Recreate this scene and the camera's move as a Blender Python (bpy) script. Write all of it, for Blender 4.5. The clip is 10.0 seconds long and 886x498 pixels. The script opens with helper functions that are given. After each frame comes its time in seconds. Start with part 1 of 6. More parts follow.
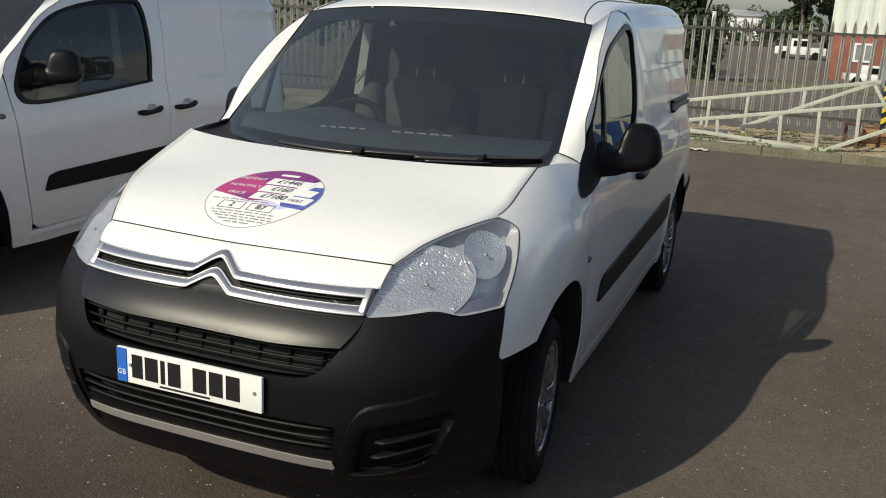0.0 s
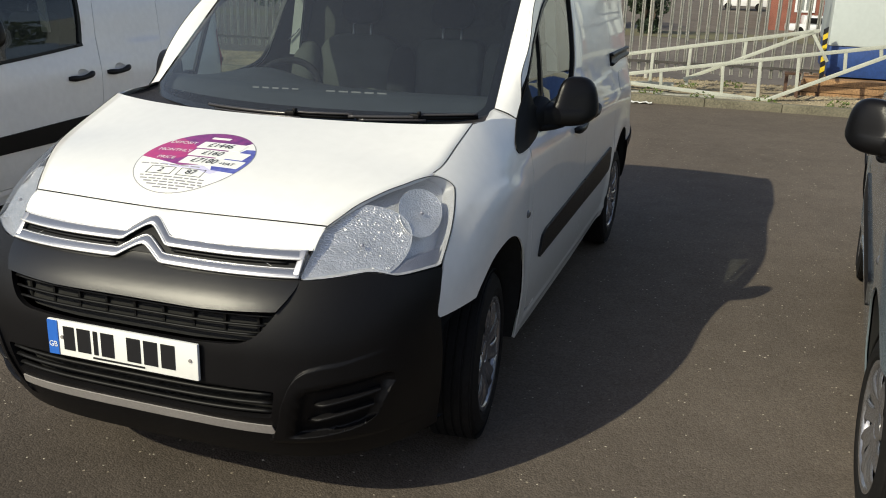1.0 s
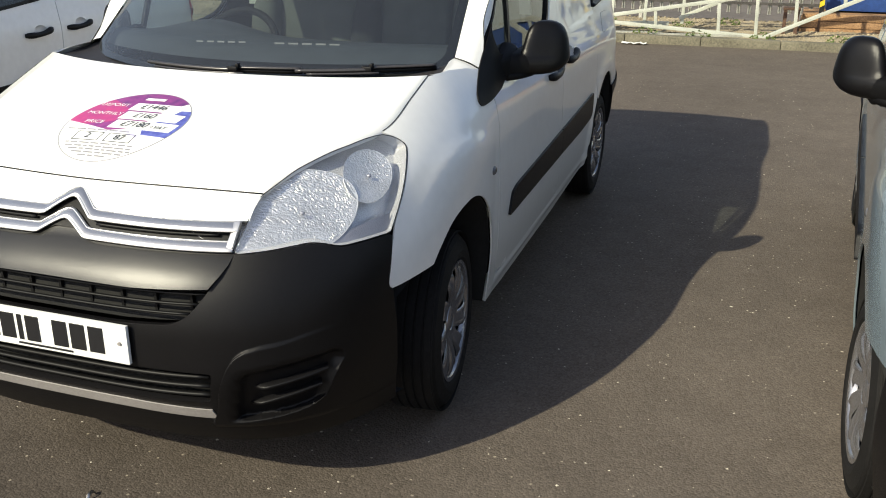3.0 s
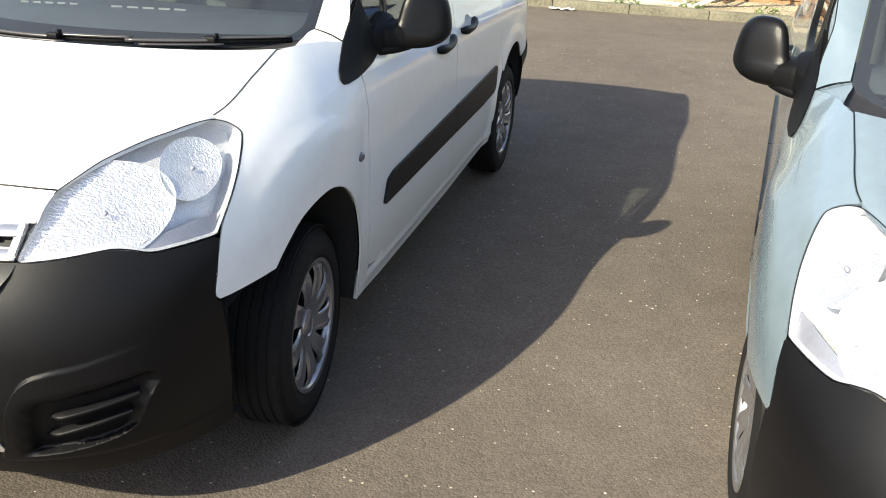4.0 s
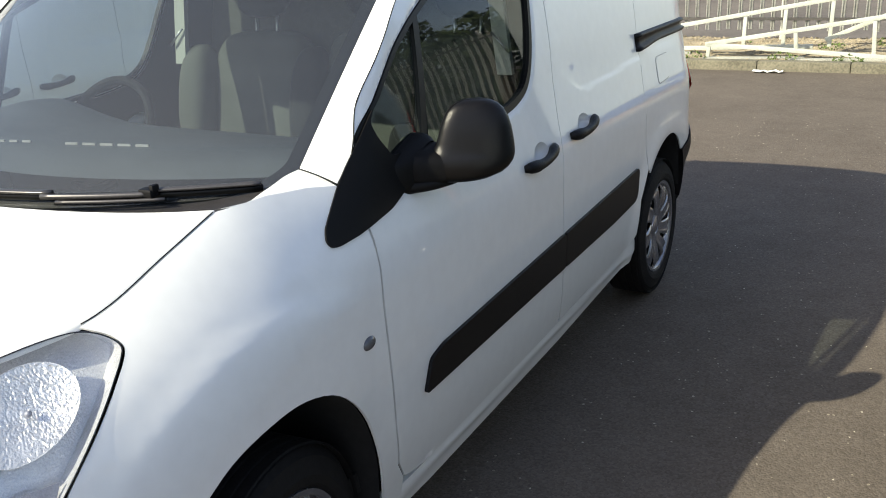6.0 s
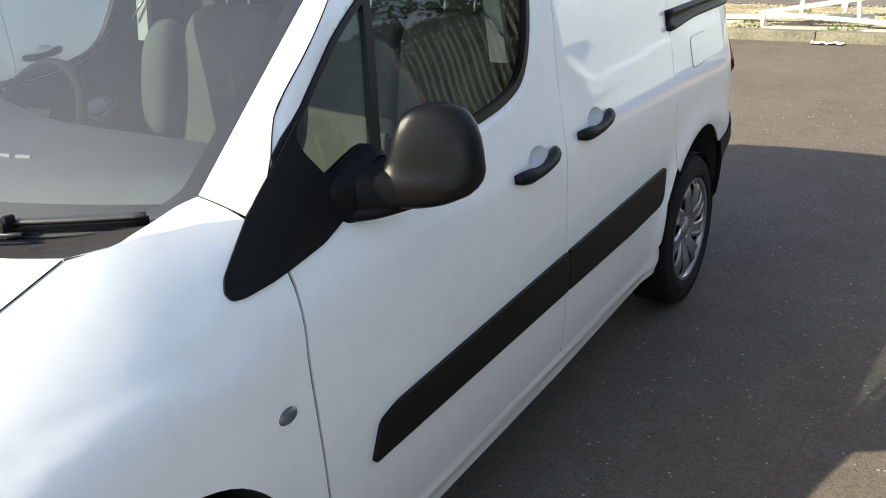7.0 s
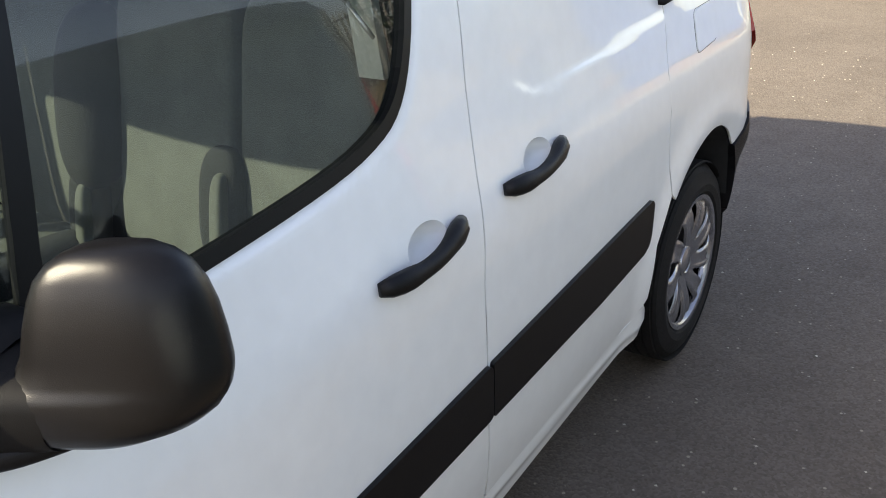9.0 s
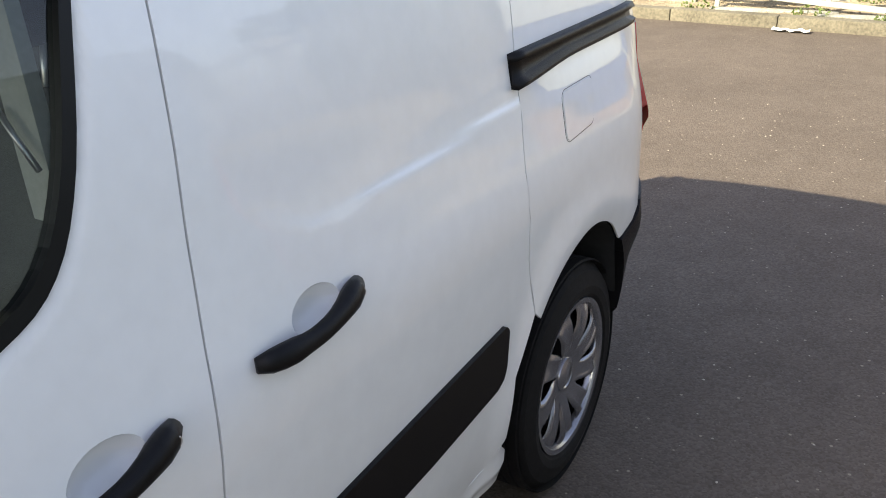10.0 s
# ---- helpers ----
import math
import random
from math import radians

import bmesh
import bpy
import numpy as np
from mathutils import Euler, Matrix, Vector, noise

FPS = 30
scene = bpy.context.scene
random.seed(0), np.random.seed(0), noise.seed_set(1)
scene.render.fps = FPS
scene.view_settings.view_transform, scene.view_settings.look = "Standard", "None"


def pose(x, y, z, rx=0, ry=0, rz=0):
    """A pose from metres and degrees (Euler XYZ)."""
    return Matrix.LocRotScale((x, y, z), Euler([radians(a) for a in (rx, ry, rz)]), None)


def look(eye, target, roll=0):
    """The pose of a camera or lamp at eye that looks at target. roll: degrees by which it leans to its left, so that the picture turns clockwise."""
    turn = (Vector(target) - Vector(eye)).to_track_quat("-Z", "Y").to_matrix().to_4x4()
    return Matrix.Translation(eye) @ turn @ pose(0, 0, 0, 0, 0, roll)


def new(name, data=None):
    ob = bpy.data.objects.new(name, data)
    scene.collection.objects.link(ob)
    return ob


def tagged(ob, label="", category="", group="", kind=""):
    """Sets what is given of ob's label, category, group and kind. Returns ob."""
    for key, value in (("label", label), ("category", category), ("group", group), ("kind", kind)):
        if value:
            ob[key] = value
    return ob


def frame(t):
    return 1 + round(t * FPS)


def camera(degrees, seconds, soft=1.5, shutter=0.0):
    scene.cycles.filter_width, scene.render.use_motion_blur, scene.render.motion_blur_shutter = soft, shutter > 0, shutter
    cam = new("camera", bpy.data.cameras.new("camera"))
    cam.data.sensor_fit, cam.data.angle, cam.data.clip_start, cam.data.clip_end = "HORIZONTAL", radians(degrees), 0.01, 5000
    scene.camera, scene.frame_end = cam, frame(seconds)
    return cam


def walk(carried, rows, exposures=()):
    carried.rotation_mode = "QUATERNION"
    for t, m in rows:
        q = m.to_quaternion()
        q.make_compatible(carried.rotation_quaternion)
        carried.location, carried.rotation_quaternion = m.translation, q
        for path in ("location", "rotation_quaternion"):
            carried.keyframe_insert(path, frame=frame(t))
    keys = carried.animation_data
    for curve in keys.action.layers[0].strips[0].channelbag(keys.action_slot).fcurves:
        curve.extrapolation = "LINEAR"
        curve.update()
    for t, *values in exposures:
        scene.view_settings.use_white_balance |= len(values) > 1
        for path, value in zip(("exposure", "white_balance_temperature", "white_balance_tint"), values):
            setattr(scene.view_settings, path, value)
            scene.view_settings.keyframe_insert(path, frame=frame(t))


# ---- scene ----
cam = camera(52.0, 10.0, 1.0)
PATH = [
    (0, (1.612, -2.106, 1.668), (0.894, -0.31, 1.158), 2.8),
    (0.5, (1.641, -2.088, 1.667), (0.939, -0.291, 1.139), 1.7),
    (1, (1.658, -2.071, 1.66), (1.046, -0.26, 1.07), 1.8),
    (1.5, (1.697, -2.019, 1.649), (1.107, -0.206, 1.046), 1.8),
    (2, (1.72, -1.977, 1.639), (1.078, -0.184, 1.031), 0.1),
    (2.2, (1.728, -1.965, 1.641), (1.069, -0.182, 1.02), -0.0),
    (3.3, (1.738, -1.712, 1.651), (1.182, 0.064, 0.919), 1.2),
    (3.5, (1.75, -1.629, 1.652), (1.236, 0.152, 0.902), 2.1),
    (4, (1.864, -1.407, 1.641), (1.39, 0.373, 0.863), 2.3),
    (4.5, (2.014, -1.136, 1.65), (1.368, 0.607, 0.913), -0.2),
    (5, (2.0, -0.87, 1.641), (1.215, 0.829, 0.937), -2.0),
    (5.5, (1.959, -0.593, 1.661), (1.076, 1.075, 0.999), -2.6),
    (5.7, (1.963, -0.484, 1.645), (1.068, 1.183, 0.996), -2.6),
    (6.8, (1.956, 0.076, 1.633), (0.894, 1.616, 0.925), -3.5),
    (7, (1.895, 0.181, 1.63), (0.879, 1.742, 0.901), -2.7),
    (7.5, (1.775, 0.419, 1.633), (0.984, 2.063, 0.813), 1.1),
    (8, (1.715, 0.694, 1.609), (0.85, 2.271, 0.735), -0.5),
    (8.5, (1.7, 0.949, 1.583), (0.57, 2.39, 0.778), -4.2),
    (9, (1.633, 1.157, 1.593), (0.612, 2.644, 0.729), -3.2),
    (9.5, (1.563, 1.402, 1.613), (0.696, 2.987, 0.756), -0.5),
    (10, (1.608, 1.712, 1.603), (0.678, 3.28, 0.781), -1.2),
]
EXPOSURES = [(0.0, -0.03, 6280, 12), (0.5, -0.07, 6280, 12), (1.0, 0.11, 6280, 12), (1.5, 0.23, 6280, 12), (2.2, 0.29, 6280, 12), (3.5, 0.94, 6320, 12), (4.0, 1.4, 6320, 12), (4.5, 1.65, 6320, 12), (5.0, 1.48, 6320, 12), (5.5, 1.02, 6270, 12), (6.8, 1.35, 6320, 12), (7.5, 1.80, 6420, 12), (8.0, 2.2, 6520, 13), (8.5, 2.0, 6620, 14), (9.0, 1.97, 6690, 15), (9.5, 1.75, 6750, 16), (10.0, 1.62, 6750, 17)]
walk(cam, [(t, look(eye, target, roll)) for t, eye, target, roll in PATH], EXPOSURES)

# ---- light ----
SUN_SLOPE = Vector((0.68, 1.185, -1.0)).normalized()
world = bpy.data.worlds.new("world")
scene.world = world
world.use_nodes = True
wn = world.node_tree.nodes
sky = wn.new("ShaderNodeTexSky")
sky.sky_type, sky.sun_disc = "NISHITA", False
sky.sun_elevation = math.asin(-SUN_SLOPE.z)
sky.sun_rotation = math.atan2(-SUN_SLOPE.x, -SUN_SLOPE.y)
sky.dust_density, sky.air_density = 1.6, 1.0
haze = wn.new("ShaderNodeHueSaturation")
haze.inputs["Saturation"].default_value = 0.80
world.node_tree.links.new(sky.outputs[0], haze.inputs["Color"])
world.node_tree.links.new(haze.outputs[0], wn["Background"].inputs[0])
wn["Background"].inputs[1].default_value = 0.11
lamp = bpy.data.lights.new("sun", "SUN")
lamp.energy, lamp.angle, lamp.color = 4.0, radians(0.55), (1.0, 0.93, 0.68)
sun = new("sun", lamp)
sun.matrix_world = look((0, 0, 20), Vector((0, 0, 20)) + SUN_SLOPE)

# ---- materials ----
MATS = {}


def material(name, color, rough=0.5, metal=0.0, coat=0.0, vary=0.12, scale=8.0, bump=0.0, bump_scale=60.0, spec=0.5, speck=None, hue=None, sheen=0.0):
    """A surface with stains at a large scale, grain at a small one, and a fine relief."""
    if name in MATS:
        return MATS[name]
    m = bpy.data.materials.new(name)
    m.use_nodes = True
    nt = m.node_tree
    n, l = nt.nodes, nt.links
    b = n["Principled BSDF"]
    b.inputs["Roughness"].default_value = rough
    b.inputs["Metallic"].default_value = metal
    b.inputs["Coat Weight"].default_value = coat
    b.inputs["Coat Roughness"].default_value = 0.035
    b.inputs["Specular IOR Level"].default_value = spec
    b.inputs["Sheen Weight"].default_value = sheen
    b.inputs["Sheen Roughness"].default_value = 0.4
    tc = n.new("ShaderNodeTexCoord")
    big = n.new("ShaderNodeTexNoise")
    big.inputs["Scale"].default_value, big.inputs["Detail"].default_value = scale * 0.25, 4
    fine = n.new("ShaderNodeTexNoise")
    fine.inputs["Scale"].default_value, fine.inputs["Detail"].default_value = scale * 6, 3
    l.new(tc.outputs["Object"], big.inputs["Vector"])
    l.new(tc.outputs["Object"], fine.inputs["Vector"])
    add = n.new("ShaderNodeMath")
    add.operation = "ADD"
    l.new(big.outputs[0], add.inputs[0])
    l.new(fine.outputs[0], add.inputs[1])
    ramp = n.new("ShaderNodeMapRange")
    ramp.inputs[1].default_value, ramp.inputs[2].default_value = 0.7, 1.3
    l.new(add.outputs[0], ramp.inputs[0])
    mix = n.new("ShaderNodeMix")
    mix.data_type = "RGBA"
    dark = hue or [c * (1 - 2 * vary) for c in color]
    mix.inputs[6].default_value = (*dark, 1)
    mix.inputs[7].default_value = (*[min(1, c * (1 + vary)) for c in color], 1)
    l.new(ramp.outputs[0], mix.inputs[0])
    out = mix.outputs[2]
    if speck:
        v = n.new("ShaderNodeTexVoronoi")
        v.inputs["Scale"].default_value = speck[0]
        l.new(tc.outputs["Object"], v.inputs["Vector"])
        lt = n.new("ShaderNodeMath")
        lt.operation = "LESS_THAN"
        lt.inputs[1].default_value = speck[1]
        l.new(v.outputs["Distance"], lt.inputs[0])
        pick = n.new("ShaderNodeMath")
        pick.operation = "MULTIPLY"
        sep = n.new("ShaderNodeSeparateColor")
        l.new(v.outputs["Color"], sep.inputs[0])
        g = n.new("ShaderNodeMath")
        g.operation = "GREATER_THAN"
        g.inputs[1].default_value = speck[3]
        l.new(sep.outputs[0], g.inputs[0])
        l.new(lt.outputs[0], pick.inputs[0])
        l.new(g.outputs[0], pick.inputs[1])
        mx = n.new("ShaderNodeMix")
        mx.data_type = "RGBA"
        l.new(pick.outputs[0], mx.inputs[0])
        l.new(out, mx.inputs[6])
        mx.inputs[7].default_value = (*speck[2], 1)
        out = mx.outputs[2]
    l.new(out, b.inputs["Base Color"])
    if bump:
        bn = n.new("ShaderNodeTexNoise")
        bn.inputs["Scale"].default_value, bn.inputs["Detail"].default_value = bump_scale, 4
        l.new(tc.outputs["Object"], bn.inputs["Vector"])
        bp = n.new("ShaderNodeBump")
        bp.inputs["Strength"].default_value, bp.inputs["Distance"].default_value = min(1, bump), 0.01
        l.new(bn.outputs[0], bp.inputs["Height"])
        l.new(bp.outputs[0], b.inputs["Normal"])
    MATS[name] = m
    return m


def glass_material(name, tint, ior=1.5, rough=0.0, bump=0.0, bump_scale=300.0, dust=0.0, haze=0.0, sheet=1.6):
    """A clear sheet: what is behind shows through its tint, and the sky mirrors in it more at a slant."""
    m = bpy.data.materials.new(name)
    m.use_nodes = True
    n, l = m.node_tree.nodes, m.node_tree.links
    n.remove(n["Principled BSDF"])
    tr, gl, mx, fr = n.new("ShaderNodeBsdfTransparent"), n.new("ShaderNodeBsdfGlossy"), n.new("ShaderNodeMixShader"), n.new("ShaderNodeLayerWeight")
    tr.inputs[0].default_value = (*tint, 1)
    gl.inputs["Roughness"].default_value = rough
    fr.inputs["Blend"].default_value = 0.5
    f0 = ((ior - 1) / (ior + 1)) ** 2 * sheet
    five, gain = n.new("ShaderNodeMath"), n.new("ShaderNodeMath")
    five.operation, gain.operation = "POWER", "MULTIPLY_ADD"
    five.inputs[1].default_value = 5.0
    gain.inputs[1].default_value, gain.inputs[2].default_value = 1 - f0, f0
    l.new(fr.outputs["Facing"], five.inputs[0])
    l.new(five.outputs[0], gain.inputs[0])
    l.new(gain.outputs[0], mx.inputs[0])
    l.new(tr.outputs[0], mx.inputs[1])
    l.new(gl.outputs[0], mx.inputs[2])
    film, dirt = n.new("ShaderNodeMixShader"), n.new("ShaderNodeBsdfDiffuse")
    dirt.inputs[0].default_value = (0.46, 0.53, 0.60, 1)
    film.inputs[0].default_value = dust
    l.new(mx.outputs[0], film.inputs[1])
    l.new(dirt.outputs[0], film.inputs[2])
    veil, sheen_ = n.new("ShaderNodeMixShader"), n.new("ShaderNodeBsdfGlossy")
    sheen_.inputs["Roughness"].default_value = 0.46
    veil.inputs[0].default_value = haze
    l.new(film.outputs[0], veil.inputs[1])
    l.new(sheen_.outputs[0], veil.inputs[2])
    l.new(veil.outputs[0], n["Material Output"].inputs[0])
    if bump:
        tc, v, bp = n.new("ShaderNodeTexCoord"), n.new("ShaderNodeTexVoronoi"), n.new("ShaderNodeBump")
        v.inputs["Scale"].default_value = bump_scale
        bp.inputs["Strength"].default_value, bp.inputs["Distance"].default_value = bump, 0.004
        l.new(tc.outputs["Object"], v.inputs["Vector"])
        l.new(v.outputs["Distance"], bp.inputs["Height"])
        l.new(bp.outputs[0], gl.inputs["Normal"])
    return m


def asphalt_material():
    """Stones of 6 to 9 mm in dark binder, a few of them pale, worn smoother and dirtier in broad patches."""
    m = bpy.data.materials.new("asphalt")
    m.use_nodes = True
    n, l = m.node_tree.nodes, m.node_tree.links
    b = n["Principled BSDF"]
    b.inputs["Specular IOR Level"].default_value = 0.10
    tc = n.new("ShaderNodeTexCoord")

    def tex(kind, scale, detail=0):
        t = n.new(kind)
        t.inputs["Scale"].default_value = scale
        if detail:
            t.inputs["Detail"].default_value = detail
        l.new(tc.outputs["Object"], t.inputs["Vector"])
        return t

    def math_node(op, a, b_, c=None):
        q = n.new("ShaderNodeMath")
        q.operation = op
        for k, v in enumerate((a, b_, c)):
            if v is None:
                continue
            if isinstance(v, (int, float)):
                q.inputs[k].default_value = v
            else:
                l.new(v, q.inputs[k])
        return q.outputs[0]

    def split(c):
        q = n.new("ShaderNodeSeparateColor")
        l.new(c, q.inputs[0])
        return q
    stone = tex("ShaderNodeTexVoronoi", 135)
    tone = split(stone.outputs["Color"])
    wide, mid = tex("ShaderNodeTexNoise", 0.55, 4), tex("ShaderNodeTexNoise", 5.5, 5)
    grain = math_node("MULTIPLY_ADD", tone.outputs[0], 0.40, 0.79)
    patch_ = math_node("MULTIPLY_ADD", wide.outputs[0], 0.55, 0.52)
    blotch = math_node("MULTIPLY_ADD", mid.outputs[0], 0.50, 0.95)
    value = math_node("MULTIPLY", math_node("MULTIPLY", grain, patch_), blotch)
    # a darker stretch of the yard in front of the white vans
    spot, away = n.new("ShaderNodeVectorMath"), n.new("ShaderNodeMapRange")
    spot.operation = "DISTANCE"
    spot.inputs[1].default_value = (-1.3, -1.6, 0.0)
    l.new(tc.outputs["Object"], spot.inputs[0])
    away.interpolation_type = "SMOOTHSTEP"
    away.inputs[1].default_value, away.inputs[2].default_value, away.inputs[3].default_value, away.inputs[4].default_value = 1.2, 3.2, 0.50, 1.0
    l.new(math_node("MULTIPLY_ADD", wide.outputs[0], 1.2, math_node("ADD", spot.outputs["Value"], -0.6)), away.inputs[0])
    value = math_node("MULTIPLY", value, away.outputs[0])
    tint = n.new("ShaderNodeMix")
    tint.data_type = "RGBA"
    tint.inputs[6].default_value = (0.120, 0.100, 0.083, 1)
    tint.inputs[7].default_value = (0.124, 0.105, 0.088, 1)
    l.new(tone.outputs[1], tint.inputs[0])
    base = n.new("ShaderNodeVectorMath")
    base.operation = "SCALE"
    l.new(tint.outputs[2], base.inputs[0])
    l.new(value, base.inputs["Scale"])
    chip = tex("ShaderNodeTexVoronoi", 62)
    pale = split(chip.outputs["Color"])
    is_chip = math_node("MULTIPLY", math_node("LESS_THAN", chip.outputs["Distance"], 0.30), math_node("GREATER_THAN", pale.outputs[0], 0.986))
    out = n.new("ShaderNodeMix")
    out.data_type = "RGBA"
    l.new(is_chip, out.inputs[0])
    l.new(base.outputs[0], out.inputs[6])
    out.inputs[7].default_value = (0.27, 0.235, 0.185, 1)
    l.new(out.outputs[2], b.inputs["Base Color"])
    l.new(math_node("MULTIPLY_ADD", tone.outputs[2], 0.35, 0.60), b.inputs["Roughness"])
    bp = n.new("ShaderNodeBump")
    bp.inputs["Strength"].default_value, bp.inputs["Distance"].default_value = 0.38, 0.006
    l.new(math_node("ADD", math_node("MULTIPLY", stone.outputs["Distance"], -0.8), mid.outputs[0]), bp.inputs["Height"])
    l.new(bp.outputs[0], b.inputs["Normal"])
    return m


WHITE = material("white_paint", (0.80, 0.80, 0.78), 0.36, coat=0.85, vary=0.02, scale=4, bump=0.03, bump_scale=3.2, speck=(15, 0.022, (0.36, 0.34, 0.31), 0.88))
SILVER = material("pale_blue_paint", (0.23, 0.29, 0.33), 0.25, metal=0.35, coat=0.9, vary=0.03, scale=5)
WHITE_OLD = material("dusty_white_paint", (0.74, 0.75, 0.76), 0.34, coat=0.6, vary=0.03, scale=4)
BLACK = material("black_plastic", (0.0046, 0.0043, 0.0050), 0.44, spec=0.22, vary=0.15, scale=20, bump=0.12, bump_scale=900)
MATT_BLACK = material("matt_black_plastic", (0.0036, 0.0033, 0.0034), 0.52, spec=0.17, vary=0.15, scale=20, bump=0.12, bump_scale=900)
BOW = material("satin_black_plastic", (0.004, 0.0036, 0.0034), 0.34, spec=0.5, vary=0.12, scale=20, bump=0.08, bump_scale=900)
GRILLE = material("grille_plastic", (0.005, 0.005, 0.0055), 0.5, spec=0.25, vary=0.1, scale=20)
RUBBER = material("tyre_rubber", (0.0085, 0.008, 0.008), 0.8, spec=0.25, vary=0.25, scale=12, bump=0.2, bump_scale=300)
SEAL = material("black_seal", (0.005, 0.005, 0.005), 0.4, spec=0.2, vary=0.1)
LINER = material("wheel_arch_liner", (0.010, 0.010, 0.010), 0.95, vary=0.2)
SATIN = material("satin_chrome", (0.50, 0.50, 0.52), 0.32, metal=0.9, vary=0.05, scale=30)
COWL = material("cowl_plastic", (0.024, 0.022, 0.024), 0.55, vary=0.25, scale=14, bump=0.15, bump_scale=500)
WIPER = material("wiper_metal", (0.075, 0.071, 0.072), 0.28, metal=0.4, vary=0.15, scale=30)
REPEATER = material("repeater_lens", (0.14, 0.14, 0.15), 0.12, metal=0.3, vary=0.2, scale=120)
BRIGHT = material("bright_trim", (0.92, 0.92, 0.93), 0.30, metal=0.45, vary=0.02)
WHEEL_RIM = material("wheel_rim_plastic", (0.006, 0.006, 0.0065), 0.7, spec=0.15, vary=0.1, scale=30)
REFLECTOR = material("lamp_reflector", (0.86, 0.85, 0.83), 0.17, metal=0.70, vary=0.10, scale=90, bump=0.25, bump_scale=300)
HOUSING = material("lamp_housing", (0.78, 0.78, 0.79), 0.25, metal=0.44, vary=0.10, scale=60, bump=0.3, bump_scale=200)
LAMP_GREY = material("lamp_grey", (0.33, 0.33, 0.38), 0.28, metal=0.3, vary=0.1, scale=60, bump=0.2, bump_scale=200)
ALLOY = material("silver_wheel_cover", (0.31, 0.31, 0.33), 0.25, metal=0.75, vary=0.06, scale=20)
LIP = material("grey_lip", (0.34, 0.32, 0.31), 0.45, metal=0.3, vary=0.08, scale=20)
FABRIC = material("dark_grey_seat_fabric", (0.013, 0.014, 0.015), 0.9, vary=0.2, scale=40, bump=0.3, bump_scale=500)
PILLAR_TRIM = material("pale_grey_plastic", (0.42, 0.43, 0.40), 0.6, vary=0.06, scale=20, bump=0.1, bump_scale=600)
FABRIC_PALE = material("pale_grey_seat_fabric", (0.090, 0.094, 0.083), 0.9, vary=0.12, scale=40, bump=0.3, bump_scale=500)
DASH = material("dashboard_plastic", (0.045, 0.048, 0.052), 0.55, vary=0.15, scale=30, bump=0.2, bump_scale=700)
GREYCARD = material("beige_panel", (0.068, 0.070, 0.058), 0.8, vary=0.12, scale=10)
RED = material("red_lens", (0.35, 0.02, 0.015), 0.2, coat=0.5, vary=0.05)
PLATE = material("plate_white", (0.82, 0.83, 0.80), 0.3, vary=0.01)
PLATE_BLUE = material("plate_blue", (0.03, 0.14, 0.55), 0.3, vary=0.03)
INK = material("black_ink", (0.012, 0.012, 0.014), 0.4, vary=0.05)
STICKER_PURPLE = material("sticker_purple", (0.30, 0.05, 0.22), 0.35, vary=0.1, scale=9, hue=(0.11, 0.025, 0.15))
STICKER_RED = material("sticker_crimson", (0.46, 0.045, 0.17), 0.35, vary=0.1, scale=9, hue=(0.30, 0.04, 0.20))
STICKER_PALE = material("sticker_lavender", (0.62, 0.60, 0.80), 0.35, vary=0.06, scale=14)
STICKER_BLUE = material("sticker_blue", (0.16, 0.20, 0.52), 0.35, vary=0.1, scale=10, hue=(0.07, 0.08, 0.34))
PRINT = material("grey_print", (0.30, 0.30, 0.31), 0.5, vary=0.1)
GLASS = glass_material("window_glass", (0.53, 0.585, 0.555), dust=0.005, haze=0.003, sheet=1.1)
WINDSCREEN = glass_material("windscreen_glass", (0.72, 0.79, 0.80), dust=0.014, haze=0.055)
GLASS_DARK = glass_material("dark_window_glass", (0.30, 0.33, 0.31), dust=0.014)
LENS = glass_material("lamp_lens", (0.93, 0.94, 0.95), 1.45, 0.02, 0.35, 260, haze=0.022)
MIRROR_SHELL = material("mirror_shell_plastic", (0.0046, 0.0042, 0.0044), 0.29, spec=0.24, vary=0.12, scale=20, bump=0.10, bump_scale=1100)
MIRROR = material("mirror_glass", (0.85, 0.86, 0.86), 0.02, metal=1.0, vary=0.01)


# ---- mesh helpers ----
from mathutils.geometry import delaunay_2d_cdt


def mesh_of(name, verts, faces, mat, normals=None, smooth=True):
    me = bpy.data.meshes.new(name)
    me.from_pydata([tuple(v) for v in verts], [], faces)
    me.materials.append(mat)
    me.polygons.foreach_set("use_smooth", [smooth] * len(me.polygons))
    me.update()
    if normals is not None:
        me.normals_split_custom_set_from_vertices([tuple(v) for v in normals])
    return me


def child(name, me, parent, label=""):
    ob = new(name, me)
    ob.parent = parent
    if label:
        ob["label"] = label
    return ob


def part(name, bm, mat, parent, label="", smooth=True, sharp=35):
    """Links a bmesh as one mesh object under a thing or a part."""
    me = bpy.data.meshes.new(name)
    if smooth:
        for f in bm.faces:
            f.smooth = True
        for e in bm.edges:
            if len(e.link_faces) == 2 and e.calc_face_angle(0) > radians(sharp):
                e.smooth = False
    bmesh.ops.recalc_face_normals(bm, faces=bm.faces[:])
    bm.to_mesh(me)
    bm.free()
    me.materials.append(mat)
    return child(name, me, parent, label) if parent else new(name, me)


def thing(name, label, category, m=None, group="", kind=""):
    ob = new(name)
    ob.empty_display_size = 0.1
    if m is not None:
        ob.matrix_world = m
    return tagged(ob, label, category, group, kind)


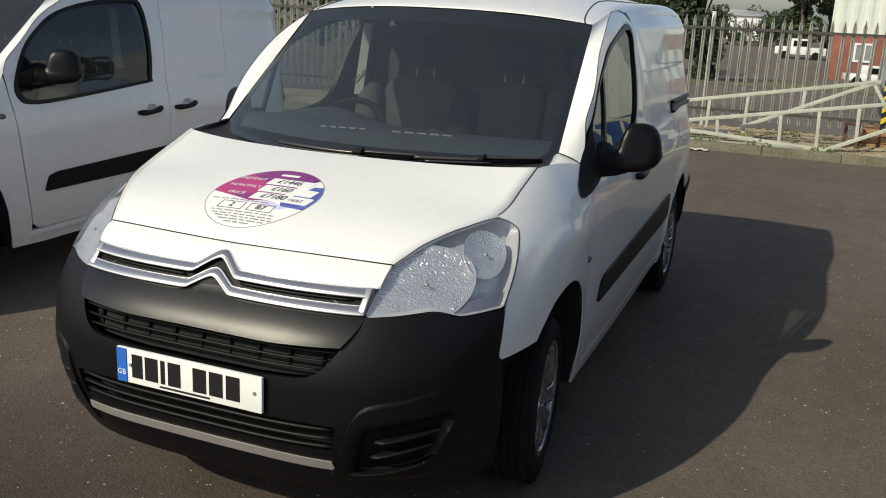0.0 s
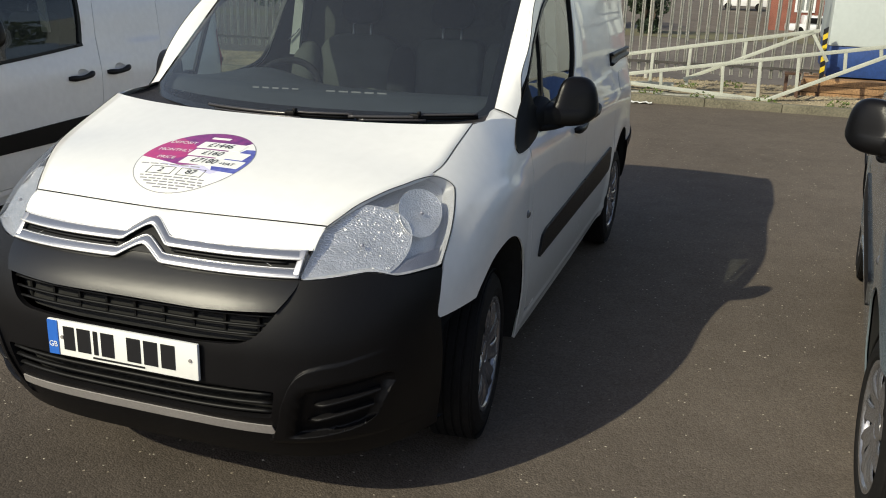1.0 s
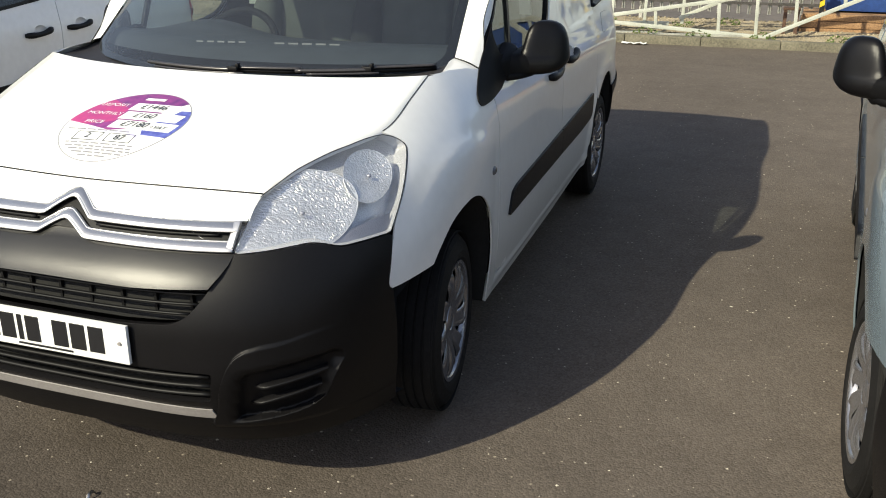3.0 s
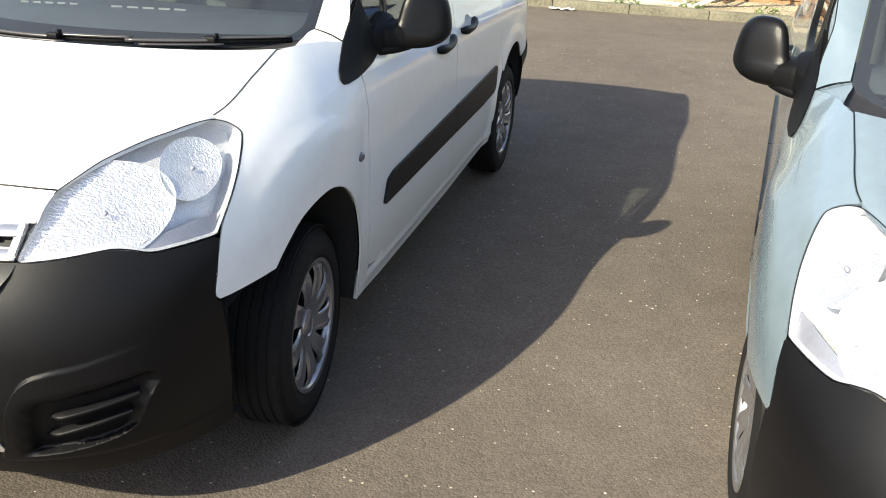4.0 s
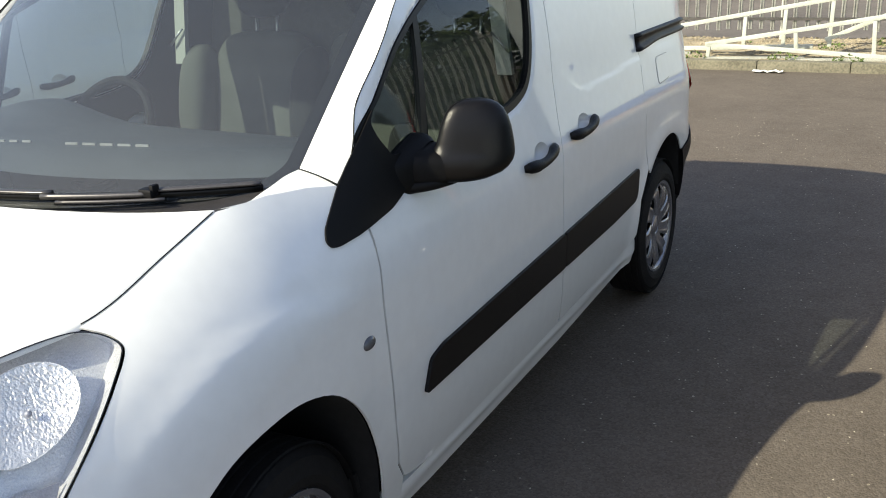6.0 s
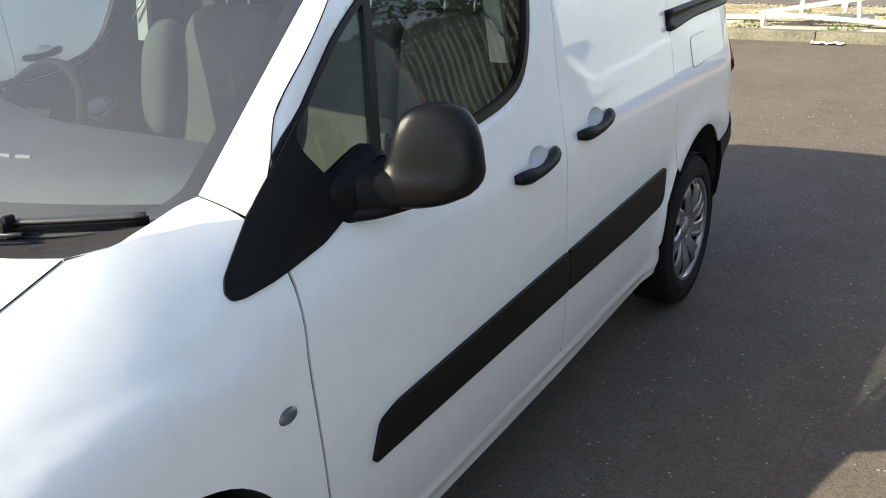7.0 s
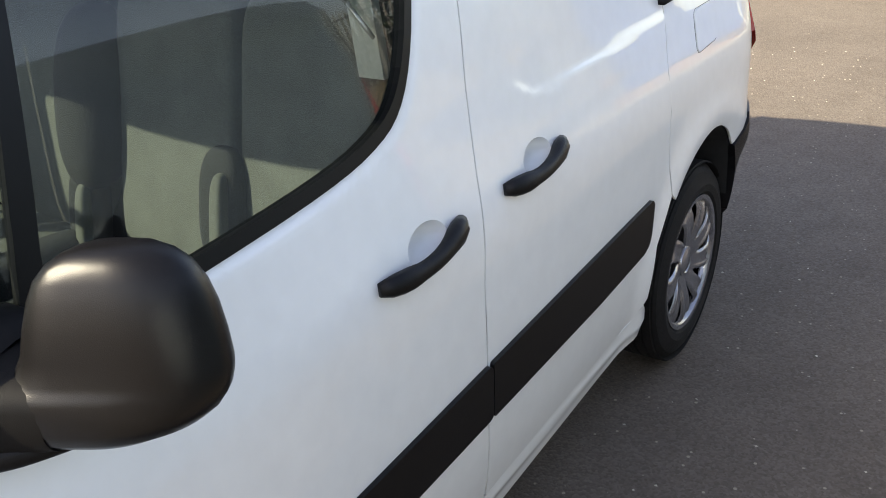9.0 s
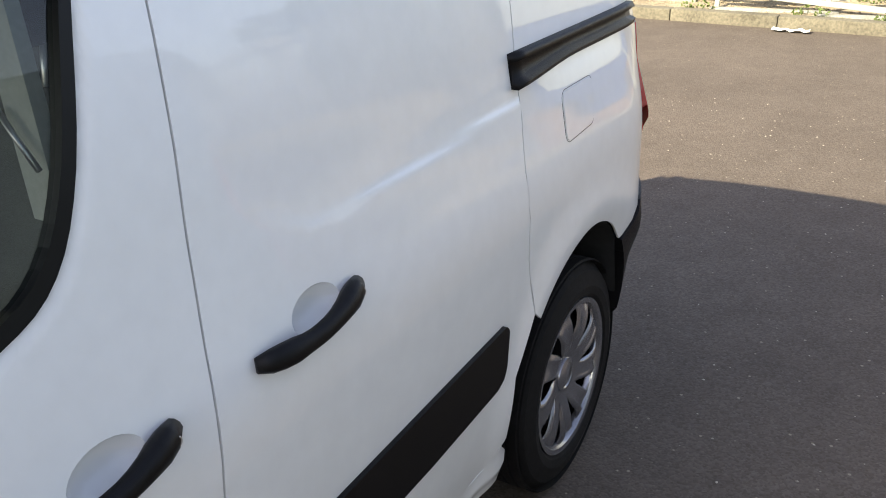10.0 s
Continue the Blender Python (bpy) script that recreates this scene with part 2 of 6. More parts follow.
def box(bm, x0, x1, y0, y1, z0, z1, bevel=0.0, m=None):
    r = bmesh.ops.create_cube(bm, size=1.0)
    vs = r["verts"]
    for v in vs:
        v.co = Vector(((x0 + x1) / 2 + v.co.x * (x1 - x0), (y0 + y1) / 2 + v.co.y * (y1 - y0), (z0 + z1) / 2 + v.co.z * (z1 - z0)))
    if m is not None:
        bmesh.ops.transform(bm, matrix=m, verts=vs)
    if bevel:
        es = {e for v in vs for e in v.link_edges}
        bmesh.ops.bevel(bm, geom=list(es), offset=bevel, segments=2, profile=0.6, affect="EDGES")
    return bm


def bar(bm, a, b, w, h, up=(0, 0, 1), bevel=0.0):
    """A straight square bar from a to b."""
    a, b = Vector(a), Vector(b)
    d = b - a
    q = d.to_track_quat("Y", "Z").to_matrix().to_4x4()
    return box(bm, -w / 2, w / 2, 0, d.length, -h / 2, h / 2, bevel, Matrix.Translation(a) @ q)


def sweep(points, radius, sides=8, squash=1.0, taper=None):
    """A tube along points."""
    bm = bmesh.new()
    pts = [Vector(p) for p in points]
    rings = []
    for i, p in enumerate(pts):
        d = (pts[min(i + 1, len(pts) - 1)] - pts[max(i - 1, 0)]).normalized()
        side = d.cross(Vector((0, 0, 1)))
        side = side.normalized() if side.length > 1e-4 else Vector((1, 0, 0))
        up = side.cross(d)
        r = radius * (taper[i] if taper else 1)
        rings.append([bm.verts.new(p + side * math.cos(2 * math.pi * k / sides) * r + up * math.sin(2 * math.pi * k / sides) * r * squash) for k in range(sides)])
    for a, b in zip(rings, rings[1:]):
        for k in range(sides):
            bm.faces.new((a[k], a[(k + 1) % sides], b[(k + 1) % sides], b[k]))
    bm.faces.new(rings[0])
    bm.faces.new(rings[-1][::-1])
    return bm


def lathe(profile, seg=48, axis="x"):
    """Turns (along, radius) pairs about the axis."""
    bm = bmesh.new()
    rings = []
    for a, r in profile:
        rings.append([bm.verts.new((a, r * math.cos(2 * math.pi * k / seg), r * math.sin(2 * math.pi * k / seg))) for k in range(seg)])
    for p, q in zip(rings, rings[1:]):
        for k in range(seg):
            bm.faces.new((p[k], q[k], q[(k + 1) % seg], p[(k + 1) % seg]))
    bmesh.ops.remove_doubles(bm, verts=bm.verts[:], dist=1e-5)
    return bm


def spline(xs, ys):
    """A smooth curve through the points, straight beyond them."""
    xs, ys = np.array(xs, float), np.array(ys, float)
    d = np.diff(ys) / np.diff(xs)
    t = np.concatenate([[d[0]], (d[1:] * np.diff(xs)[:-1] + d[:-1] * np.diff(xs)[1:]) / (xs[2:] - xs[:-2]), [d[-1]]])

    def f(x):
        i = int(min(max(np.searchsorted(xs, x) - 1, 0), len(xs) - 2))
        h = xs[i + 1] - xs[i]
        u = (x - xs[i]) / h
        if u < 0:
            return ys[0] + t[0] * (x - xs[0])
        if u > 1:
            return ys[-1] + t[-1] * (x - xs[-1])
        return (2 * u**3 - 3 * u * u + 1) * ys[i] + (u**3 - 2 * u * u + u) * h * t[i] + (3 * u * u - 2 * u**3) * ys[i + 1] + (u**3 - u * u) * h * t[i + 1]
    return f


def rounded(pts, r=0.02, n=5):
    """A closed outline with its corners rounded."""
    out = []
    k = len(pts)
    for i in range(k):
        a, b, c = (Vector((*pts[j % k], 0)) for j in (i - 1, i, i + 1))
        d1, d2 = a - b, c - b
        q = min(r, d1.length * 0.45, d2.length * 0.45)
        p1, p2 = b + d1.normalized() * q, b + d2.normalized() * q
        for j in range(n + 1):
            u = j / n
            p = p1 * (1 - u) ** 2 + b * 2 * u * (1 - u) + p2 * u * u
            out.append((p.x, p.y))
    return out


def smooth_loop(pts, n=6):
    """A closed smooth curve through few points."""
    k, out = len(pts), []
    for i in range(k):
        p0, p1, p2, p3 = (np.array(pts[(i + j) % k], float) for j in (-1, 0, 1, 2))
        for j in range(n):
            u = j / n
            out.append(tuple(0.5 * (2 * p1 + (p2 - p0) * u + (2 * p0 - 5 * p1 + 4 * p2 - p3) * u * u + (3 * p1 - p0 - 3 * p2 + p3) * u**3)))
    return out


def inside(p, loop):
    x, y = p
    c = False
    for (x0, y0), (x1, y1) in zip(loop, loop[1:] + loop[:1]):
        if (y0 > y) != (y1 > y) and x < (x1 - x0) * (y - y0) / (y1 - y0) + x0:
            c = not c
    return c


def dense(loop, step):
    out = []
    for (x0, y0), (x1, y1) in zip(loop, loop[1:] + loop[:1]):
        n = max(1, int(math.hypot(x1 - x0, y1 - y0) / step))
        out += [(x0 + (x1 - x0) * i / n, y0 + (y1 - y0) * i / n) for i in range(n)]
    return out


def patch(name, outer, surf, mat, parent, holes=(), step=0.04, depth=0.012, lift=0.0, label="", flip=False, rim=True, guides=()):
    """A sheet of the surface surf(u, v) cut to an outline, with holes, and with its edges turned in; guides are points for creases."""
    from_uv = []
    loops = [dense(l, step) for l in (outer, *holes)]
    edges = []
    for lp in loops:
        b = len(from_uv)
        from_uv += lp
        edges += [(b + i, b + (i + 1) % len(lp)) for i in range(len(lp))]
    from_uv += [p for p in guides if inside(p, outer) and not any(inside(p, h) for h in holes)]
    us, vs = [p[0] for p in outer], [p[1] for p in outer]
    nu, nv = int((max(us) - min(us)) / step), int((max(vs) - min(vs)) / step)
    edge_pts = np.array(from_uv)
    for i in range(nu + 1):
        for j in range(nv + 1):
            p = (min(us) + (i + 0.5) * step, min(vs) + (j + 0.5) * step)
            if inside(p, outer) and not any(inside(p, h) for h in holes) and np.min(np.hypot(*(edge_pts - p).T)) > step * 0.45:
                from_uv.append(p)
    co, _, fs, *_ = delaunay_2d_cdt([Vector(p) for p in from_uv], edges, [], 0, 1e-6)
    tris = []
    for f in fs:
        c = sum((co[i] for i in f), Vector((0, 0))) / len(f)
        if inside(c, outer) and not any(inside(c, h) for h in holes):
            tris.append(tuple(f))
    e = 1e-3
    pos, nor = [], []
    for c in co:
        p = Vector(surf(c.x, c.y))
        n = (Vector(surf(c.x + e, c.y)) - Vector(surf(c.x - e, c.y))).cross(Vector(surf(c.x, c.y + e)) - Vector(surf(c.x, c.y - e)))
        n = n.normalized() if n.length > 0 else Vector((0, 0, 1))
        if flip:
            n = -n
        pos.append(p + n * lift)
        nor.append(n)
    if flip:
        tris = [t[::-1] for t in tris]
    if rim and depth:
        count = {}
        for t in tris:
            for a, b in zip(t, t[1:] + t[:1]):
                count[(a, b)] = 1
        for (a, b) in [k for k in count if (k[1], k[0]) not in count]:
            d = (pos[b] - pos[a])
            n = d.cross(nor[a])
            n = n.normalized() if n.length > 1e-9 else nor[a]
            i = len(pos)
            pos += [pos[a], pos[b], pos[b] - nor[b] * depth, pos[a] - nor[a] * depth]
            nor += [n] * 4
            tris.append((i + 1, i, i + 3, i + 2))
    return child(name, mesh_of(name, pos, tris, mat, nor), parent, label)


def grid(name, f, nu, nv, mat, parent, label="", close_u=False):
    """A sheet f(i, j) of nu by nv points."""
    pos = [f(i, j) for i in range(nu) for j in range(nv)]
    faces = [(i * nv + j, i * nv + j + 1, ((i + 1) % nu) * nv + j + 1, ((i + 1) % nu) * nv + j) for i in range(nu - (not close_u)) for j in range(nv - 1)]
    me = mesh_of(name, pos, faces, mat)
    return child(name, me, parent, label) if parent else new(name, me)

# ---- the vans: one hull, in metres from the front axle's side: x across, y to the tail, z up ----
half_width = spline([0.15, 0.22, 0.30, 0.45, 0.60, 0.80, 0.95, 1.05, 1.15, 1.30, 1.50, 1.65, 1.74, 1.79], [0.832, 0.846, 0.860, 0.882, 0.889, 0.889, 0.882, 0.858, 0.836, 0.812, 0.765, 0.712, 0.64, 0.55])
nose = spline([0.15, 0.22, 0.30, 0.38, 0.46, 0.56, 0.64, 0.72, 0.80, 0.86, 0.92, 0.957, 1.0, 1.05, 1.10, 1.2], [0.14, 0.07, 0.015, -0.02, -0.045, -0.05, -0.045, -0.02, 0.028, 0.075, 0.135, 0.18, 0.245, 0.335, 0.45, 0.75])
bonnet_edge = spline([0.0, 0.097, 0.15, 0.19, 0.232, 0.31, 0.37, 0.43, 0.53, 0.595, 0.80, 0.93, 1.10, 1.25, 1.5], [0.70, 0.808, 0.868, 0.906, 0.936, 0.974, 0.995, 1.011, 1.028, 1.038, 1.105, 1.15, 1.205, 1.30, 1.7])
tuck = spline([0.0, 0.25, 0.60, 0.93, 1.25, 1.5], [0.865, 0.982, 1.052, 1.15, 1.30, 1.7])
bonnet_mid = spline([0.05, 0.135, 0.18, 0.25, 0.35, 0.46, 0.70, 0.95], [0.84, 0.92, 0.955, 0.995, 1.033, 1.062, 1.118, 1.168])
CORNER = 3.5
SIDE_Y = 1.2


def s_at(y, z):
    """The way round the hull's plan at which it reaches y."""
    if y >= SIDE_Y:
        return 1 + y - SIDE_Y
    d = SIDE_Y - nose(z)
    u = min(1, max(0, (SIDE_Y - y) / d))
    return math.acos(u ** (CORNER / 2)) / (math.pi / 2)


def s_of_x(x, z):
    """The way round the hull's plan at which it reaches x."""
    w, g = half_width(z), abs(x)
    s = 0.0
    for _ in range(4):
        s = math.asin(min(1, max(0, g) / w) ** (CORNER / 2)) / (math.pi / 2)
        g += abs(x) - hull(s, z)[0]
    return math.copysign(s, x)


def smoothstep(a, b, x):
    u = min(1, max(0, (x - a) / (b - a)))
    return u * u * (3 - 2 * u)


def hull(s, z):
    """The body's skin: s is 0 at the nose, 1 where the side runs straight, then metres; negative on the other side."""
    sg, s = (-1 if s < 0 else 1), abs(s)
    w = half_width(z)
    if s <= 1:
        f = s * math.pi / 2
        x = w * math.sin(f) ** (2 / CORNER)
        y = SIDE_Y - (SIDE_Y - nose(z)) * max(0, math.cos(f)) ** (2 / CORNER)
    else:
        x, y = w, SIDE_Y + s - 1
    k = min(1, max(0, (z - (tuck(y) - 0.30)) / 0.30)) if y < 1.5 else 0
    x -= 0.085 * k * k * min(1, x / 0.4)
    for cy in (0.905, 3.628):
        r = math.hypot(y - cy, z - 0.315)
        if cy < 1:
            x += (0.0095 * (1 - smoothstep(0.605, 0.668, r)) * (1 - smoothstep(1.10, 1.22, y))) * smoothstep(0.66, 0.88, s)
        else:
            x += 0.012 * math.exp(-((r - 0.47) / 0.055) ** 2)
    if y > 2.4:
        x += 0.038 * smoothstep(1.42, 1.66, z) * smoothstep(2.5, 3.2, y)
        zb = 1.104 + 0.036 * (y - 2.72)
        if y < 2.72 and z < zb + 0.09:
            d = 0.10 * (1 - math.hypot((2.72 - y) / 0.16, (zb + 0.09 - z) / 0.09))
        else:
            d = 0.10 * (y - 2.56) / 0.16 if y < 2.72 else 0.10 * (z - zb) / 0.09
        wide = 0.010 + 0.055 * smoothstep(0.02, 0.12, z - zb) * (1 - smoothstep(2.66, 2.80, y))
        x -= 0.0052 * (0.62 + 0.38 * smoothstep(2.62, 3.0, y)) * smoothstep(-wide, wide, d) * (1 - smoothstep(1.55, 1.62, z))
    if y > 3.85:
        x -= (0.22 - 0.08 * smoothstep(0.95, 1.2, z)) * ((y - 3.85) / 0.45) ** 2.6
    return (sg * x, y, z)


def side_loop(pts):
    return [(s_at(y, z), z) for y, z in pts]


def front_loop(pts):
    return [(s_of_x(x, z), z) for x, z in pts]


def side_x(y, z):
    return hull(s_at(y, z), z)[0]


def bonnet_skin(v, y):
    e = hull(s_at(y, bonnet_edge(y)), bonnet_edge(y))
    zm = bonnet_mid(y)
    return (v * e[0], y, zm - (zm - bonnet_edge(y)) * abs(v) ** 2.2)


def screen_skin(x, z):
    k = (z - 1.15) / 0.5
    return (x, 0.90 + 1.545 * (z - 1.15) + (0.27 - 0.10 * k) * (x / 0.72) ** 2, z)


def screen_edge(t):
    """The windscreen's edge, bottom to top."""
    x, z = 0.735 - 0.055 * t, 1.165 + 0.47 * t
    return Vector(screen_skin(x, z))


SHUT_T = [0, 0.10, 0.16, 0.22, 0.30, 0.40, 0.47, 0.62, 0.8, 1.0]
shut_line = spline(SHUT_T, [1.223, 1.300, 1.327, 1.345, 1.380, 1.443, 1.488, 1.62, 1.83, 2.1])
shut_line_z = spline(SHUT_T, [1.130, 1.194, 1.247, 1.279, 1.316, 1.370, 1.408, 1.512, 1.612, 1.69])


def roof_skin(v, y):
    w = 0.63 - 0.02 * smoothstep(1.7, 2.4, y) + 0.03 * smoothstep(2.5, 3.2, y)
    zc = 1.80 - 0.115 * (1 - smoothstep(1.2, 2.7, y)) ** 1.3 - 0.11 * smoothstep(3.3, 4.3, y) ** 2
    drop = 0.058 * abs(v) ** 2.6
    return (v * w, y, zc - drop)


def roof_at(v, u):
    """The roof from the windscreen's upper edge, u = 0, to the tail, u = 1."""
    q = Vector(screen_skin(0.684 * v, 1.673 - 0.039 * abs(v) ** 2.4))
    p = Vector(roof_skin(v, q.y * (1 - u) + 4.12 * u))
    return tuple(q.lerp(p, smoothstep(-0.02, 0.22, u)))


ARCH_F = [(1.258, 0.24), (1.235, 0.36), (1.205, 0.50), (1.15, 0.62), (1.06, 0.715), (0.95, 0.757), (0.84, 0.757), (0.73, 0.733), (0.64, 0.68), (0.595, 0.642)]
ARCH_R = [(3.20, 0.36), (3.205, 0.46), (3.245, 0.56), (3.31, 0.645), (3.42, 0.715), (3.55, 0.752), (3.66, 0.748), (3.76, 0.705), (3.83, 0.638)]
def smooth_run(pts, n=4):
    """An open smooth curve through few points."""
    p = [np.array(q, float) for q in pts]
    p = [2 * p[0] - p[1]] + p + [2 * p[-1] - p[-2]]
    out = []
    for a, b, c, d in zip(p, p[1:], p[2:], p[3:]):
        for j in range(n):
            u = j / n
            out.append(tuple(0.5 * (2 * b + (c - a) * u + (2 * a - 5 * b + 4 * c - d) * u * u + (3 * b - a - 3 * c + d) * u**3)))
    return out + [tuple(p[-2])]


ARCH_F, ARCH_R = smooth_run(ARCH_F), smooth_run(ARCH_R)
WINDOW = [(1.31, 1.192), (1.402, 1.283), (1.476, 1.345), (1.548, 1.398), (1.67, 1.463), (1.87, 1.545), (2.12, 1.605), (2.34, 1.642), (2.41, 1.625), (2.41, 1.57), (2.36, 1.46), (2.30, 1.295), (2.24, 1.195), (2.155, 1.150), (2.0, 1.125), (1.7, 1.105), (1.40, 1.085)]


def wheel(parent, at, sg, steer=0.0):
    """A tyre on a wheel with a nine-bladed silver cover; the outer face looks along x."""
    w = child("wheel", None, parent)
    w.matrix_local = pose(*at, 0, 0, (0 if sg > 0 else 180) + steer)
    R, rw, T = 0.314, 0.211, 0.195
    prof = [(-T + 0.02, rw), (-T, rw + 0.03), (-T + 0.005, R - 0.035), (-T + 0.03, R - 0.006)]
    for g in range(5):
        a = -T + 0.032 + g * 0.031
        prof += [(a, R), (a + 0.022, R), (a + 0.024, R - 0.005), (a + 0.029, R - 0.005)]
    prof += [(-0.032, R - 0.006), (-0.008, R - 0.03), (0.004, R - 0.07), (0.0, rw + 0.012), (-0.012, rw)]
    part("tyre", lathe(prof, 64), RUBBER, w, sharp=25)
    part("rim", lathe([(-T + 0.02, rw), (-T + 0.03, rw - 0.02), (-0.06, 0.17), (-0.055, 0.0)], 40), SEAL, w)
    part("rim_edge", lathe([(-0.012, rw + 0.003), (-0.004, rw + 0.001), (-0.006, rw - 0.012), (-0.016, rw - 0.020), (-0.03, rw - 0.022)], 48), ALLOY, w)
    # the cover: a dished plate whose nine slots part broad curved blades, with a bright ridge down each
    cover = child("wheel_cover", None, w)
    sec = 2 * math.pi / 9
    face = lambda r: -0.026 + 0.020 * smoothstep(0.03, 0.15, r) - 0.012 * smoothstep(0.165, rw, r)
    spin = lambda r: 0.20 * max(0.0, r - 0.06) / 0.15
    blade = slot = None
    for k in range(9):
        if blade is None:
            nr, nq = 16, 15
            pos, faces = [], []
            for a in range(nr):
                r = 0.040 + (rw - 0.006 - 0.040) * a / (nr - 1)
                gap = 0.16 * smoothstep(0.075, 0.10, r) * (1 - smoothstep(rw - 0.030, rw - 0.010, r)) + 0.22 * smoothstep(0.09, 0.17, r) * (1 - smoothstep(rw - 0.030, rw - 0.010, r))
                for q in range(nq):
                    u = q / (nq - 1)
                    an = spin(r) + sec * (-0.5 + gap * 0.5 + u * (1 - gap))
                    ridge = 0.0045 * math.exp(-((u - 0.20) / 0.055) ** 2) * smoothstep(0.07, 0.12, r)
                    edge = -0.007 * (smoothstep(0.95, 1.0, u) + smoothstep(0.05, 0.0, u)) * smoothstep(0.08, 0.1, r) * (1 - smoothstep(rw - 0.03, rw - 0.01, r))
                    dish = -0.0035 * math.sin(math.pi * u) ** 2 * smoothstep(0.09, 0.16, r)
                    pos.append((face(r) + ridge + dish + edge, r * math.cos(an), r * math.sin(an)))
            faces = [(a * nq + q, (a + 1) * nq + q, (a + 1) * nq + q + 1, a * nq + q + 1) for a in range(nr - 1) for q in range(nq - 1)]
            blade = mesh_of("blade", pos, faces, ALLOY)
        ob = child("blade", blade, cover)
        ob.rotation_euler = (sec * k + 0.30, 0, 0)
    part("hub_cap", lathe([(-0.034, 0.050), (-0.022, 0.046), (-0.0185, 0.036), (-0.022, 0.033), (-0.019, 0.028), (-0.018, 0.0)], 32), ALLOY, cover)
    return w


def mirror_unit(parent, sg, dy=0.0, dz=0.0):
    """A door mirror: a rounded shell standing on a wider lower casing, on a stout arm."""
    u = child("door_mirror", None, parent, "black plastic door mirror on a short arm")
    # height, inner edge, outer edge, half depth; the casing below the shell keeps a shelf on its inner side only
    casing = [(1.080, 0.915, 1.010, 0.030), (1.083, 0.903, 1.035, 0.046), (1.092, 0.891, 1.058, 0.0565), (1.106, 0.885, 1.072, 0.062), (1.124, 0.881, 1.0815, 0.0645), (1.139, 0.881, 1.0845, 0.0645), (1.146, 0.884, 1.085, 0.062), (1.150, 0.894, 1.085, 0.059)]
    shell = [(1.151, 0.905, 1.0845, 0.0575), (1.157, 0.911, 1.0845, 0.0570), (1.18, 0.922, 1.082, 0.0560), (1.21, 0.928, 1.077, 0.0535), (1.235, 0.934, 1.070, 0.0490), (1.255, 0.941, 1.060, 0.043), (1.268, 0.950, 1.048, 0.036), (1.277, 0.961, 1.033, 0.027), (1.282, 0.975, 1.015, 0.016)]
    nu = 48

    def put(x, y, z):
        """From the upright shell to the fitted lean, yaw and place beside the door."""
        x -= 0.43 * max(0.0, y) * smoothstep(0.97, 1.04, x)
        z1 = 1.15 + (z - 1.15) * 0.9624
        up = 0.005 * smoothstep(0.990, 1.085, x) * (1 - smoothstep(1.08, 1.151, z))
        return (sg * (x - 0.0305), 1.5858 + dy + y + 0.525 * (x - 0.988) + 0.0775 * (z1 - 1.15), z1 + dz - 0.0163 + up + 0.0165 * (x - 0.988))

    def body(levels, name):
        bm = bmesh.new()
        rings = []
        for z, xi, xo, d in levels:
            xc, w = (xi + xo) / 2, (xo - xi) / 2
            ring = []
            for i in range(nu):
                a = 2 * math.pi * i / nu
                ca, sa = math.cos(a), math.sin(a)
                x = xc + w * math.copysign(abs(ca) ** 0.62, ca)
                dd = d if z > 1.151 else d + (0.0575 - d) * smoothstep(0.4, 1.0, (ca + 1) / 2) * smoothstep(1.10, 1.14, z)
                y = -dd * 0.8826 * abs(sa) ** 0.80 if sa > 0 else dd * 0.98 * abs(sa) ** 0.5
                ring.append(bm.verts.new(put(x, y, z)))
            rings.append(ring)
        for p, q in zip(rings, rings[1:]):
            for i in range(nu):
                bm.faces.new((p[i], p[(i + 1) % nu], q[(i + 1) % nu], q[i]))
        bm.faces.new(rings[0][::-1])
        bm.faces.new(rings[-1])
        part(name, bm, MIRROR_SHELL, u, sharp=80)
    body(casing + shell[1:], "shell")
    bm = bmesh.new()
    pl = rounded([(0.935, 1.140), (1.062, 1.140), (1.050, 1.250), (0.950, 1.245)], 0.03)
    bm.faces.new([bm.verts.new(put(x, 0.060, z)) for x, z in pl])
    part("mirror_glass", bm, MIRROR, u)
    # a stout foot on the door, and a narrower neck from it to the shell
    def duct(stations, slope=0.0):
        run = [spline([q[0] for q in stations], [q[k] for q in stations]) for k in range(1, 5)]
        def at(i, j):
            x, a = stations[0][0] + (stations[-1][0] - stations[0][0]) * i / 14, 2 * math.pi * j / 28
            yc, zc, hy, hz = (f(x) for f in run)
            ca, sa = math.cos(a), math.sin(a)
            y = hy * math.copysign(abs(ca) ** 0.6, ca)
            return (sg * x, yc + dy + y, zc + dz + hz * math.copysign(abs(sa) ** 0.6, sa) + slope * y * max(0.0, sa))
        return at
    grid("foot", duct([(0.812, 1.494, 1.099, 0.104, 0.066), (0.836, 1.499, 1.101, 0.098, 0.065), (0.851, 1.507, 1.103, 0.086, 0.061), (0.862, 1.515, 1.105, 0.072, 0.055), (0.869, 1.520, 1.106, 0.060, 0.049)], 0.32), 15, 29, MATT_BLACK, u)
    grid("neck", duct([(0.848, 1.520, 1.104, 0.064, 0.053), (0.872, 1.528, 1.104, 0.062, 0.051), (0.897, 1.542, 1.103, 0.056, 0.047), (0.928, 1.562, 1.102, 0.050, 0.040)], 0.15), 15, 29, MATT_BLACK, u)
    grid("hinge_plate", duct([(0.830, 1.500, 1.066, 0.064, 0.018), (0.870, 1.520, 1.066, 0.060, 0.017), (0.905, 1.540, 1.068, 0.048, 0.014), (0.935, 1.556, 1.070, 0.020, 0.008)]), 15, 29, MATT_BLACK, u)
